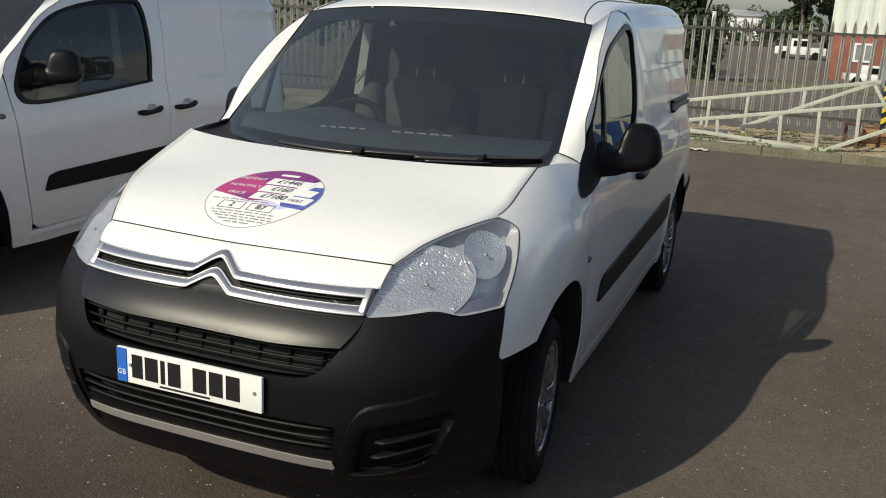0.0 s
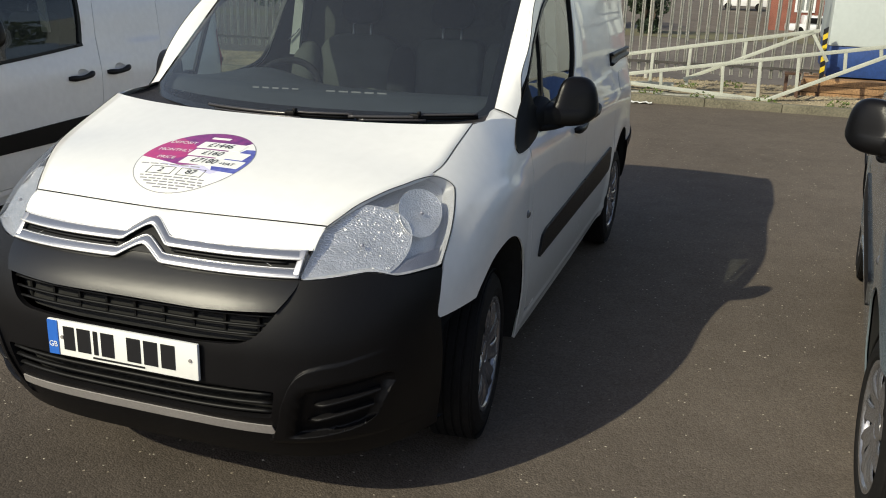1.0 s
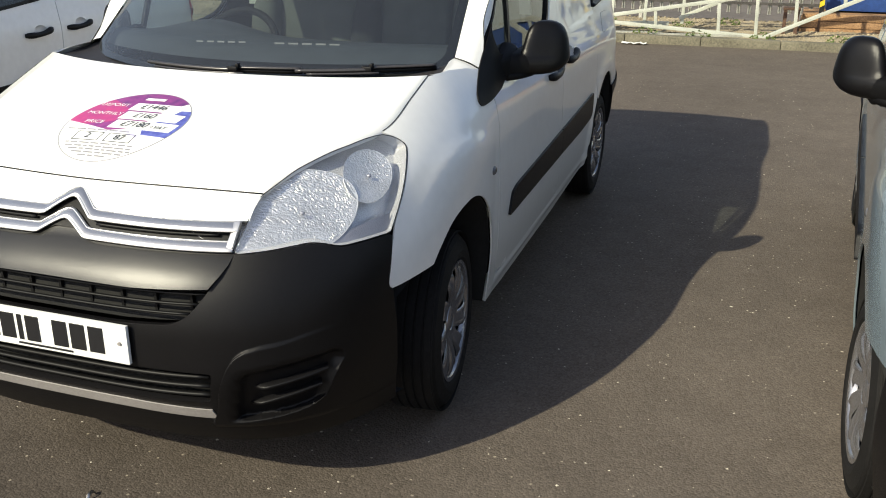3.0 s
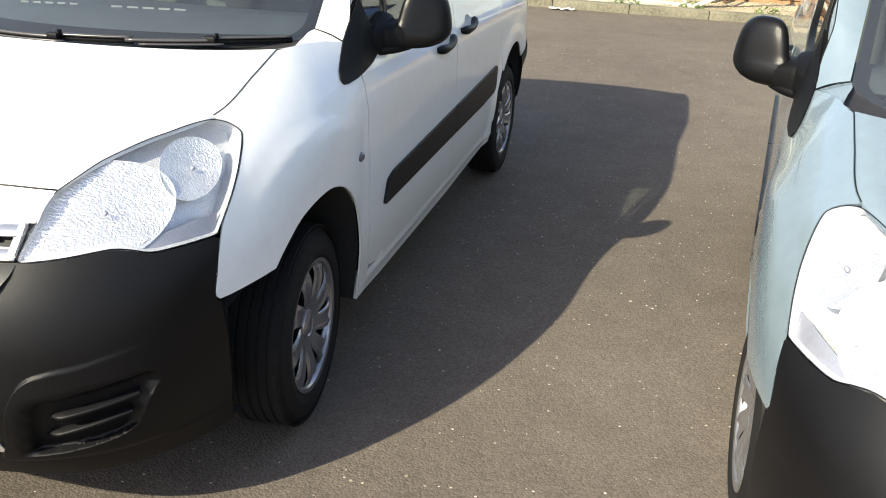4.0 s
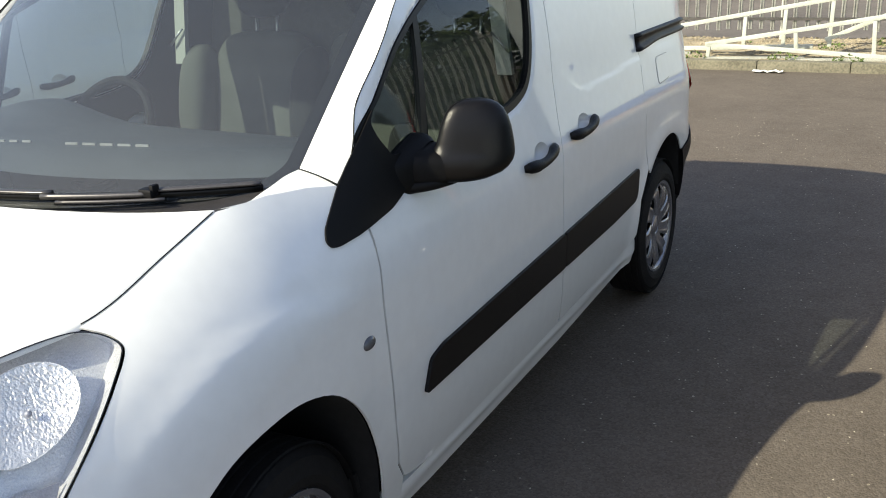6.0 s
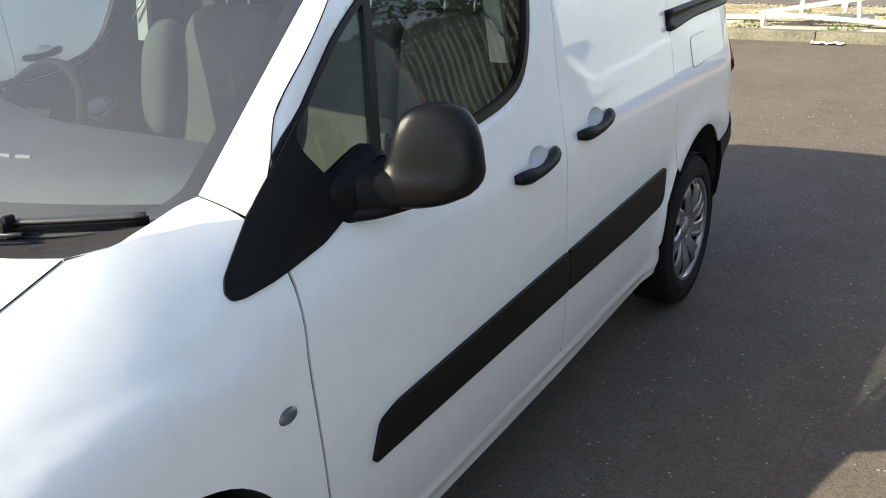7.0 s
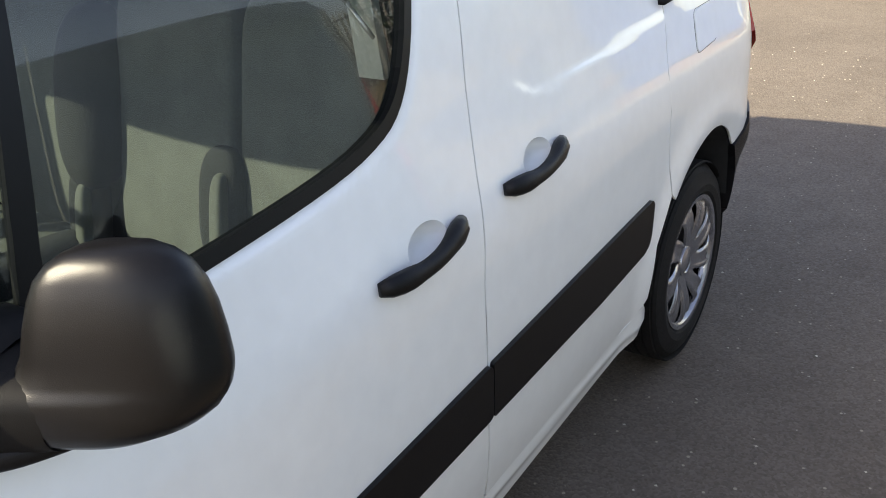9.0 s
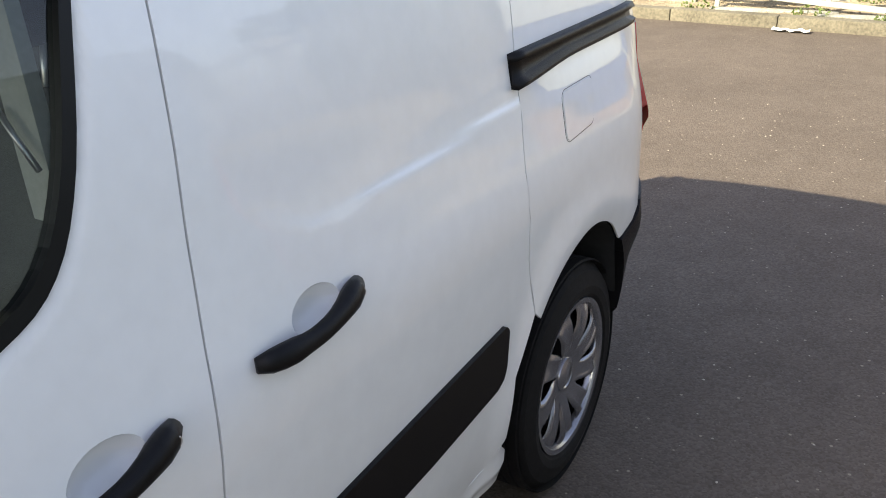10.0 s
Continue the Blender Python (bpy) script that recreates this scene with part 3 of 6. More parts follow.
    return u


def finger_dish(y0, z0, length=0.235):
    return y0 + length * 0.60, z0 + 0.018


def dish_loop(y0, z0):
    yc, zc = finger_dish(y0, z0)
    return side_loop([(yc + 0.055 * math.cos(2 * math.pi * k / 32), zc + 0.035 * math.sin(2 * math.pi * k / 32)) for k in range(32)])


def door_handle(parent, sg, y0, z0, paint, length=0.235, rise=0.018):
    h = child("door_handle", None, parent, "black pull handle over a round finger recess")
    def at(y, z, o):
        return (sg * (side_x(y, z) + o), y, z)
    pts = []
    for i in range(13):
        u = i / 12
        y, z = y0 + length * u, z0 + 0.004 + rise * u - 0.010 * math.sin(math.pi * u)
        pts.append(at(y, z, 0.004 + 0.020 * math.sin(math.pi * u) ** 0.7))
    part("grip", sweep(pts, 0.0142, 10, 1.15, [0.7, 1.05, 1.15, 1.15, 1.0, 0.95, 0.95, 0.95, 1.0, 1.1, 1.25, 1.2, 0.8]), BLACK, h)
    yc, zc = finger_dish(y0, z0, length)
    def dish(i, j):
        a, r = 2 * math.pi * i / 32, j / 8
        return at(yc + 0.055 * r * math.cos(a), zc + 0.035 * r * math.sin(a), -0.030 * (1 - r ** 2.6) - 0.0002)
    grid("finger_recess", dish, 33, 9, paint, h)
    bm = lathe([(0.0035, 0.0), (0.0035, 0.007), (0.0, 0.009)], 14)
    lock = part("key_lock", bm, SATIN, h)
    ly, lz = y0 + length * 0.93, z0 + rise * 0.93
    lock.matrix_local = Matrix.Translation((sg * (side_x(ly, lz) + 0.022), ly, lz)) @ Matrix.Diagonal((sg, 1, 1, 1))
    return h


def grown(loop, k=1.25):
    c = np.mean(np.array(loop), 0)
    return [tuple(c + (np.array(p) - c) * k) for p in loop]


def mirrored(surf, sg):
    if sg > 0:
        return surf
    return lambda u, v: (lambda p: (-p[0], p[1], p[2]))(surf(u, v))


def make_van(m, paint, label, spec):
    van = thing("van", label, "van", m, "parked vans")
    seam_f, seam_r, window = spec["seam_f"], spec["seam_r"], spec["window"]
    flat = lambda pts: side_loop(pts)
    for sg in (1, -1):
        surf, fl = mirrored(hull, sg), sg < 0
        kw = dict(flip=fl)
        # front wing
        wing = [(y, bonnet_edge(y) - 0.003) for y in np.linspace(0.602, 0.93, 10)] + [(1.05, 1.150), (1.15, 1.142), (1.223, 1.130)] + spec["tri_edge"] + seam_f + [(seam_f[-1][0] - 0.004, 0.245)] + ARCH_F + [(0.42, 0.640), (0.385, 0.641)] + smooth_run([(0.374, 0.652), (0.376, 0.685), (0.392, 0.735), (0.424, 0.794), (0.450, 0.829), (0.522, 0.894), (0.587, 0.952), (0.616, 0.977), (0.632, 0.996), (0.626, 1.015), (0.606, 1.030), (0.598, 1.035)])
        patch("front_wing", flat(wing), surf, paint, van, depth=0.006, step=0.022, **kw)
        foot_in = [Vector(p) for p in smooth_run([tuple(bonnet_skin(0.998, 0.93)), (0.757, 0.99, 1.1465), (0.752, 1.05, 1.153), (0.744, 1.10, 1.157), (0.734, 1.155, 1.162), tuple(screen_edge(0))], 5)]
        def pillar_foot(i, j):
            t, u = i / 14, j / 5
            q = t * (len(foot_in) - 1)
            c = foot_in[int(q)].lerp(foot_in[min(int(q) + 1, len(foot_in) - 1)], q % 1)
            y, z = 0.93 + 0.293 * t, 1.150 - 0.020 * t * t
            d = Vector(hull(s_at(y, z), z))
            p = c.lerp(d, u) + Vector((0.4, 0, 0.9)) * 0.004 * math.sin(math.pi * u) * t
            return (sg * p.x, p.y, p.z)
        grid("pillar_foot", pillar_foot, 15, 6, paint, van)
        # door
        top = [(shut_line(t), shut_line_z(t)) for t in (0.12, 0.16, 0.22, 0.30, 0.40, 0.5, 0.6, 0.7, 0.8, 0.9, 1.0)]
        back = seam_r
        door = [(y + 0.0075, z) for y, z in seam_f[::-1]] + [spec["tri_low"]] + [(y + 0.0015, z - 0.0012) for y, z in top] + [(back[0][0] - 0.14, 1.705), (back[0][0] - 0.05, 1.69), (back[0][0] - 0.004, 1.64)] + [(y - 0.002, z) for y, z in back[1:]] + [(back[-1][0] - 0.006, 0.346), (2.0, 0.335), (1.45, 0.325), (seam_f[-1][0] + 0.04, 0.335)]
        frame_pts = np.array(dense(list(window), 0.02))
        def door_skin(s, z):
            p = hull(s, z)
            near = float(np.min(np.hypot(frame_pts[:, 0] - p[1], frame_pts[:, 1] - z)))
            k = 1 - smoothstep(0.0, 0.026, near)
            return (p[0] - 0.007 * k * k, p[1], p[2])
        mid_w = np.mean(frame_pts, 0)
        lips = [tuple(q + (q - mid_w) / np.hypot(*(q - mid_w)) * o) for q in frame_pts for o in (0.006, 0.013, 0.020, 0.028)] if spec["sticker"] else []
        d = patch("front_door", flat(door), mirrored(door_skin, sg), paint, van, guides=flat(lips), holes=[flat(window), dish_loop(*spec["handles"][0])], depth=0.006, **kw)
        wl = flat(window)
        mid = np.mean(np.array(wl), 0)
        inner = [tuple(mid + (np.array(p) - mid) * np.array((0.955, 0.91) if spec["rail"] else (0.95, 0.92))) for p in wl]
        patch("window_seal", wl, surf, SEAL, d, holes=[inner], depth=0.02, lift=-0.001, step=0.03, **kw)
        patch("window_glass", inner, surf, GLASS if spec["rail"] else GLASS_DARK, d, depth=0, lift=-0.012, rim=False, step=0.05, **kw)
        if spec["quarter"]:
            y0, y1 = spec["quarter"]
            patch("window_divider", flat([(y0 - 0.014, 1.09), (y0 + 0.016, 1.09), (y1 + 0.016, 1.47), (y1 - 0.014, 1.45)]), surf, SEAL, d, lift=-0.004, **kw)
            tri = [(1.307, 1.197), (1.223, 1.128), (1.178, 1.089), (1.138, 1.056), (1.126, 1.034), (1.134, 1.019), (1.160, 1.015), (1.265, 1.026), (1.369, 1.041), (1.44, 1.065), (1.48, 1.11), (1.464, 1.150), (1.422, 1.152), (1.376, 1.207), (1.366, 1.238), (1.388, 1.270)]
            patch("mirror_base", flat(rounded(tri, 0.012)), surf, MATT_BLACK, d, lift=0.005, depth=0.010, step=0.025, **kw)
        door_handle(d, sg, *spec["handles"][0], paint)
        t0, t1 = spec["trim"]
        split = back[-1][0]
        strip_lo = lambda y: 0.543 + 0.012 * (y - 1.4)
        strip_hi = lambda y: 0.636 + 0.040 * (y - 1.4)
        trim_a = [(t0, 0.540), (split - 0.002, strip_lo(split)), (split - 0.002, strip_hi(split)), (t0 + 0.10, strip_hi(t0 + 0.10)), (t0 + 0.035, strip_hi(t0) - 0.012)]
        patch("side_trim", flat(rounded(trim_a, 0.016)), surf, BLACK, d, lift=0.010, depth=0.014, **kw)
        backing = [(1.17, 1.0), (1.21, 0.80), (1.24, 0.56), (1.27, 0.33), (3.12, 0.36), (3.22, 0.60), (3.27, 0.66), (3.40, 0.74), (3.56, 0.78), (3.70, 0.77), (4.0, 0.80), (4.1, 1.64), (2.3, 1.66), (1.95, 1.63), (1.605, 1.508), (1.478, 1.408), (1.433, 1.370), (1.370, 1.316), (1.336, 1.280), (1.318, 1.250), (1.290, 1.195), (1.21, 1.10)]
        patch("inner_skin", flat(backing), surf, LINER, van, holes=[flat([tuple(np.array((1.83, 1.33)) + (np.array(p) - (1.83, 1.33)) * 1.02) for p in window]), *[grown(dish_loop(*q)) for q in spec["handles"]]], lift=-0.014, rim=False, step=0.05, **kw)
        # sliding door
        slide = [(back[0][0] + 0.002, 1.70)] + [(y + 0.002, z) for y, z in back] + [(split + 0.006, 0.350), (3.10, 0.385), (3.172, 0.42), (3.20, 0.56), (3.285, 0.67), (3.272, 0.80), (3.281, 0.99), (3.325, 1.14), (3.33, 1.22), (3.36, 1.50), (3.36, 1.70)]
        sd = patch("sliding_door", flat(slide), surf, paint, van, holes=[dish_loop(*spec["handles"][1])], depth=0.006, step=0.013 if sg > 0 and spec["sticker"] else 0.028, **kw)
        door_handle(sd, sg, *spec["handles"][1], paint)
        trim_b = [(split + 0.001, strip_lo(split)), (t1 - 0.30, strip_lo(t1 - 0.30)), (t1 - 0.045, 0.574), (t1 - 0.018, 0.588), (t1 - 0.006, 0.612), (t1 + 0.004, strip_hi(t1) - 0.014), (t1 - 0.008, strip_hi(t1)), (split + 0.001, strip_hi(split))]
        patch("side_trim", flat(rounded(trim_b, 0.006)), surf, BLACK, sd, lift=0.010, depth=0.014, **kw)
        # rear quarter, fuel flap, rail
        quarter = [(3.364, 1.70), (3.364, 1.50), (3.334, 1.22), (3.329, 1.14), (3.285, 0.99), (3.276, 0.80), (3.289, 0.672), (3.315, 0.648)] + ARCH_R[14:] + [(3.86, 0.640), (3.95, 0.69), (4.28, 0.715), (4.30, 1.0), (4.29, 1.4), (4.17, 1.60), (4.02, 1.685)]
        rq = patch("rear_quarter", flat(quarter), surf, paint, van, depth=0.006, **kw)
        patch("fuel_flap", flat(rounded([(3.495, 0.992), (3.652, 1.0), (3.682, 1.098), (3.515, 1.096)], 0.02)), surf, paint, rq, lift=0.0025, depth=0.006, step=0.03, **kw)
        gap = [surf(*q) for q in flat(rounded([(3.492, 0.989), (3.655, 0.997), (3.686, 1.101), (3.512, 1.099)], 0.022))]
        part("flap_gap", sweep(gap + gap[:1], 0.0007, 6), SEAL, rq)
        bm = bmesh.new()
        prev = None
        for i in range(15 if spec["rail"] and sg > 0 else 0):
            y = 3.30 + 0.70 * i / 14
            zt, zb = 1.219, 1.150 + 0.016 * smoothstep(3.3, 3.6, y)
            ring = [bm.verts.new((sg * (side_x(y, z) + o), y, z)) for z, o in ((zb, 0.0), (zb, 0.016), (zb + 0.012, 0.022), (zb + 0.018, 0.006), (zt - 0.016, 0.006), (zt - 0.012, 0.022), (zt, 0.016), (zt, -0.005))]
            if prev:
                for k in range(7):
                    bm.faces.new((prev[k], prev[k + 1], ring[k + 1], ring[k]))
            else:
                bm.faces.new(ring)
            prev = ring
        if prev:
            bm.faces.new(prev[::-1])
            part("door_rail", bm, BLACK, rq, "black channel for the sliding door")
        # sill and rear bumper side
        sill = [(1.262, 0.24), (1.275, 0.318), (1.40, 0.318), (2.3, 0.338), (3.08, 0.378), (3.165, 0.40), (3.195, 0.37), (3.17, 0.30), (2.4, 0.255), (1.5, 0.235)]
        sillf = lambda s, z: (lambda p: (p[0] - 0.004 + 0.006 * math.exp(-((z - 0.285 - 0.03 * (p[1] - 1.3)) / 0.018) ** 2), p[1], p[2]))(hull(s, z))
        patch("sill", flat(sill), mirrored(sillf, sg), paint, van, depth=0.03, step=0.02, **kw)
        rb = [(3.835, 0.632), (3.90, 0.66), (3.97, 0.70), (4.27, 0.72), (4.27, 0.42), (4.05, 0.36), (3.94, 0.35), (3.905, 0.39), (3.893, 0.46), (3.878, 0.54), (3.862, 0.585)]
        rb_skin = lambda s, z: (lambda p: (p[0] - 0.10 * smoothstep(0.66, 0.34, z) * smoothstep(3.86, 4.10, p[1]), p[1], p[2]))(hull(s, z))
        patch("rear_bumper", flat(rb), mirrored(rb_skin, sg), BLACK, van, lift=0.007, depth=0.03, step=0.03, **kw)
        lamp_skin = lambda s, z: (lambda p: (p[0] + 0.022 * math.exp(-((z - 0.905) / 0.035) ** 2), p[1], p[2]))(hull(s, z))
        patch("tail_lamp", flat(rounded([(4.10, 0.80), (4.26, 0.80), (4.26, 1.14), (4.12, 1.14)], 0.03)), mirrored(lamp_skin, sg), RED, van, lift=0.003, depth=0.03, step=0.03, **kw)
        # wheel arches
        for arch, cy in ((ARCH_F + [(0.50, 0.638), (0.42, 0.60), (0.42, 0.52), (0.445, 0.38), (0.485, 0.24)], 0.905), (ARCH_R + [(3.87, 0.50), (3.885, 0.45), (3.885, 0.40)], 3.628)):
            pts = dense(arch, 0.04)[: -int(0.7 / 0.04)]
            grid("arch_liner", lambda i, j: (sg * (side_x(*pts[i]) - 0.012) if j == 0 else sg * 0.52, pts[i][0], pts[i][1]), len(pts), 2, LINER, van)
            bm = bmesh.new()
            bm.faces.new([bm.verts.new((sg * 0.53, y, z)) for y, z in pts])
            part("arch_liner", bm, LINER, van)
        wheel(van, (sg * 0.850, 0.905, 0.314), sg, 5.5)
        wheel(van, (sg * 0.862, 3.628, 0.314), sg)
        # windscreen pillar
        def pillar(i, j):
            t, u = 0.003 + 0.997 * i / 23, j / 7
            a = screen_edge(t) + Vector((0.004, -0.004, 0))
            y, z = shut_line(t), shut_line_z(t)
            b = Vector((side_x(y, z), y, z))
            p = a.lerp(b, u)
            out = Vector((0.62, -0.62, 0.48)).normalized()
            p += out * 0.008 * math.sin(math.pi * u)
            return (sg * p.x, p.y, p.z)
        grid("windscreen_pillar", pillar, 24, 8, paint, van)
        part("pillar_seam", sweep([Vector(pillar(0, j)) + Vector((sg * 0.0008, 0, 0.0012)) for j in range(8)], 0.0011, 6), SEAL, van)
        def cantrail(i, j):
            t, u = i / 23, j / 7
            w = t * t
            a, yb = Vector(roof_at(1.0, w)), 2.1 + 1.98 * w
            zt = 1.69 + 0.005 * smoothstep(0, 0.2, w) - 0.04 * smoothstep(0.85, 1, w)
            k = smoothstep(0, 0.2, w)
            out = Vector((0.62, -0.62, 0.48)).normalized() * 0.008 * (1 - k) + Vector((0.57, 0, 0.82)) * (0.014 + 0.018 * smoothstep(0.25, 0.6, w)) * k
            p = a.lerp(Vector((side_x(yb, zt), yb, zt)), u) + out * math.sin(math.pi * u)
            return (sg * p.x, p.y, p.z)
        grid("roof_rail", cantrail, 24, 8, paint, van)
        line = [(shut_line(t), shut_line_z(t)) for t in np.linspace(0.09, 1.0, 30)] + [(2.2, 1.698), (2.3, 1.702), (2.40, 1.690), (2.455, 1.660)]
        line = [Vector((side_x(y, z) + 0.0012, y, z)) for y, z in line]
        part("door_seal", sweep([(sg * p.x, p.y, p.z) for p in line], 0.0016, 6), SEAL, van)
        mirror_unit(van, sg, *spec["mirror"])
        # side repeater
        ry, rz = spec["repeater"]
        bm = lathe([(0.009, 0.0), (0.008, 0.010), (0.004, 0.0165), (0.0, 0.019)], 20)
        ob = part("side_repeater", bm, REPEATER, van, "clear side indicator lamp")
        ob.matrix_local = pose(sg * side_x(ry, rz), ry, rz, 0, 0, 0 if sg > 0 else 180) @ Matrix.Diagonal((1, 1.35, 0.85, 1))
        ring = part("repeater_ring", lathe([(0.0, 0.0205), (0.004, 0.0198), (0.0075, 0.0165), (0.0065, 0.0135)], 24), SATIN, van)
        ring.matrix_local = ob.matrix_local
        headlight(van, sg, surf, fl)
        rim = [surf(s_at(y, bonnet_edge(y) - 0.001), bonnet_edge(y) - 0.001) for y in np.linspace(0.602, 0.925, 24)]
        part("bonnet_gap", sweep([(p[0], p[1], p[2] + 0.0006) for p in rim], 0.0012, 6), SEAL, van)
    # bonnet
    n, k = 41, 25
    def bon(i, j):
        v = max(-1, min(1, -1 + 2 * (i - 1) / (n - 3)))
        y0, y1 = 0.168 + 0.064 * v * v, 0.80 + 0.13 * v * v
        p = bonnet_skin(v * 0.999, y0 + (y1 - y0) * max(0, j - 1) / (k - 2))
        return (p[0], p[1] + (0.004 if j == 0 else 0), p[2] - (0.012 if i in (0, n - 1) or j == 0 else 0))
    bn = grid("bonnet", bon, n, k, paint, van, "bonnet with a round price sticker" if spec["sticker"] else "")
    if spec["sticker"]:
        sticker(bn)
    # white strip under the bonnet, screen, cowl, roof
    def strip(i, j):
        v = -1 + 2 * i / 60
        a = Vector(bonnet_skin(v * 0.999, 0.168 + 0.064 * v * v)) + Vector((0, -0.0045, -0.0045))
        x = 0.515 * v
        zb = chevron(x, 0.877, 0.884, 0.928)
        b = Vector(hull(s_of_x(x, zb), zb))
        p = a.lerp(b, j / 6)
        return tuple(p + Vector((0, -0.006, 0.004)) * math.sin(math.pi * j / 6))
    grid("front_panel", strip, 61, 7, paint, van)
    part("bonnet_seal", sweep([Vector(bonnet_skin(0.995 * u, 0.168 + 0.064 * u * u)) + Vector((0, -0.0005, -0.0045)) for u in np.linspace(-1, 1, 41)], 0.0028, 6), SEAL, van)
    screen = []
    for t in np.linspace(0, 1, 12):
        screen.append(((0.735 - 0.055 * t), 1.165 + 0.47 * t))
    outline = [(x, z) for x, z in screen] + [(0.45, 1.655), (0.2, 1.669), (-0.2, 1.669), (-0.45, 1.655)] + [(-x, z) for x, z in screen[::-1]] + [(-0.722, 1.146), (-0.695, 1.130), (-0.60, 1.124), (-0.3, 1.118), (0, 1.116), (0.3, 1.118), (0.60, 1.124), (0.695, 1.130), (0.722, 1.146)]
    band = [(x * 0.96, 1.40 + (z - 1.40) * (0.94 if z < 1.4 else 0.80)) for x, z in outline]
    ws = patch("windscreen", outline, screen_skin, WINDSCREEN, van, rim=False, step=0.06)
    patch("windscreen_border", outline, screen_skin, SEAL, ws, holes=[rounded(band, 0.06, 3)], lift=-0.004, rim=False, step=0.04)
    def cowl(i, j):
        v = -1 + 2 * i / 60
        a = Vector(bonnet_skin(v * 0.99, 0.80 + 0.13 * v * v)) - Vector((0, 0.01, 0.012))
        b = Vector(screen_skin(0.735 * v, 1.119 + 0.046 * v ** 8)) + Vector((0, 0.02, -0.004))
        side = math.copysign(0.026 * smoothstep(0.8, 1, abs(v)), v)
        return tuple(a.lerp(b, j / 8) + Vector((side, 0, -0.013)) * math.sin(math.pi * j / 8))
    grid("cowl", cowl, 61, 9, COWL, van)
    grid("roof", lambda i, j: roof_at(-1 + 2 * i / 32, (j / 40) ** 1.5), 33, 41, paint, van)
    for s in (1, -1):
        line = [Vector(roof_at(s * 0.955, u)) + Vector((0, 0, 0.0008)) for u in np.linspace(0, 0.97, 40) ** 1.5]
        part("roof_seam", sweep(line, 0.0028, 6), SEAL, van)
    part("aerial", sweep([(0, 1.95, 1.745), (0, 1.99, 1.79), (0, 2.06, 1.90), (0, 2.16, 2.05)], 0.010, 8, 1, [2.2, 1.4, 0.5, 0.3]), BLACK, van)
    bm = bmesh.new()
    rear = [(-0.62, 4.25, 0.3), (0.62, 4.25, 0.3), (0.66, 4.27, 0.9), (0.58, 4.24, 1.4), (0.5, 4.13, 1.64), (-0.5, 4.13, 1.64), (-0.58, 4.24, 1.4), (-0.66, 4.27, 0.9)]
    bm.faces.new([bm.verts.new(p) for p in rear])
    part("rear_door", bm, paint, van)
    bm = bmesh.new()
    box(bm, -0.56, 0.56, 0.2, 4.2, 0.24, 0.30)
    box(bm, -0.80, 0.80, 1.28, 3.16, 0.26, 0.32)
    box(bm, -0.50, 0.50, 0.26, 0.86, 0.26, 0.78)
    box(bm, -0.68, 0.68, 0.27, 0.50, 0.25, 0.62)
    part("underbody", bm, LINER, van)
    for sgn in (1, -1):
        wiper(van, sgn)
    front_end(van, spec)
    interior(van, spec)
    return van


def wiper(van, which):
    """Arm on one side of the bracket, a broad flat blade all along."""
    x0, xm, x1 = (-0.27, 0.085, 0.298) if which < 0 else (0.305, 0.512, 0.698)
    at = lambda x, o=0.0, h=0.0: Vector(screen_skin(x, 1.131 + 0.005 * abs(x))) + Vector((0, -0.010 - o, 0.007 + h))
    w = child("wiper", None, van, "black windscreen wiper parked at the foot of the glass")
    line = lambda a, b, o, h, n=12: [at(a + (b - a) * i / (n - 1), o, h) for i in range(n)]
    part("blade", sweep(line(x0, x1, 0.0, 0.0), 0.006, 6, 1.5), SEAL, w)
    part("blade_spine", sweep(line(xm, x1, 0.006, 0.012), 0.0095, 8, 0.5), WIPER, w)
    part("arm", sweep(line(x0 - 0.02, xm, 0.020, 0.006), 0.0065, 6), WIPER, w)
    part("link", sweep(line(x0 + 0.02, xm + 0.03, 0.030, -0.004), 0.004, 6), WIPER, w)
    m = at(xm, 0.014, 0.010)
    bm = bmesh.new()
    box(bm, m.x - 0.026, m.x + 0.010, m.y - 0.018, m.y + 0.008, m.z - 0.010, m.z + 0.008, 0.005)
    box(bm, m.x + 0.000, m.x + 0.012, m.y - 0.012, m.y + 0.008, m.z, m.z + 0.017, 0.004)
    part("bracket", bm, BLACK, w)


LAMP = smooth_loop([(0.097, 0.809), (0.125, 0.842), (0.153, 0.870), (0.19, 0.905), (0.232, 0.935), (0.31, 0.9735), (0.37, 0.9945), (0.43, 1.0105), (0.48, 1.0195), (0.53, 1.0275), (0.578, 1.031), (0.604, 1.026), (0.622, 1.013), (0.628, 0.997), (0.612, 0.979), (0.583, 0.954), (0.518, 0.896), (0.446, 0.831), (0.423, 0.810), (0.408, 0.800), (0.36, 0.800), (0.31, 0.800), (0.26, 0.801), (0.231, 0.813), (0.206, 0.820), (0.173, 0.817), (0.148, 0.813), (0.112, 0.808)], 3)


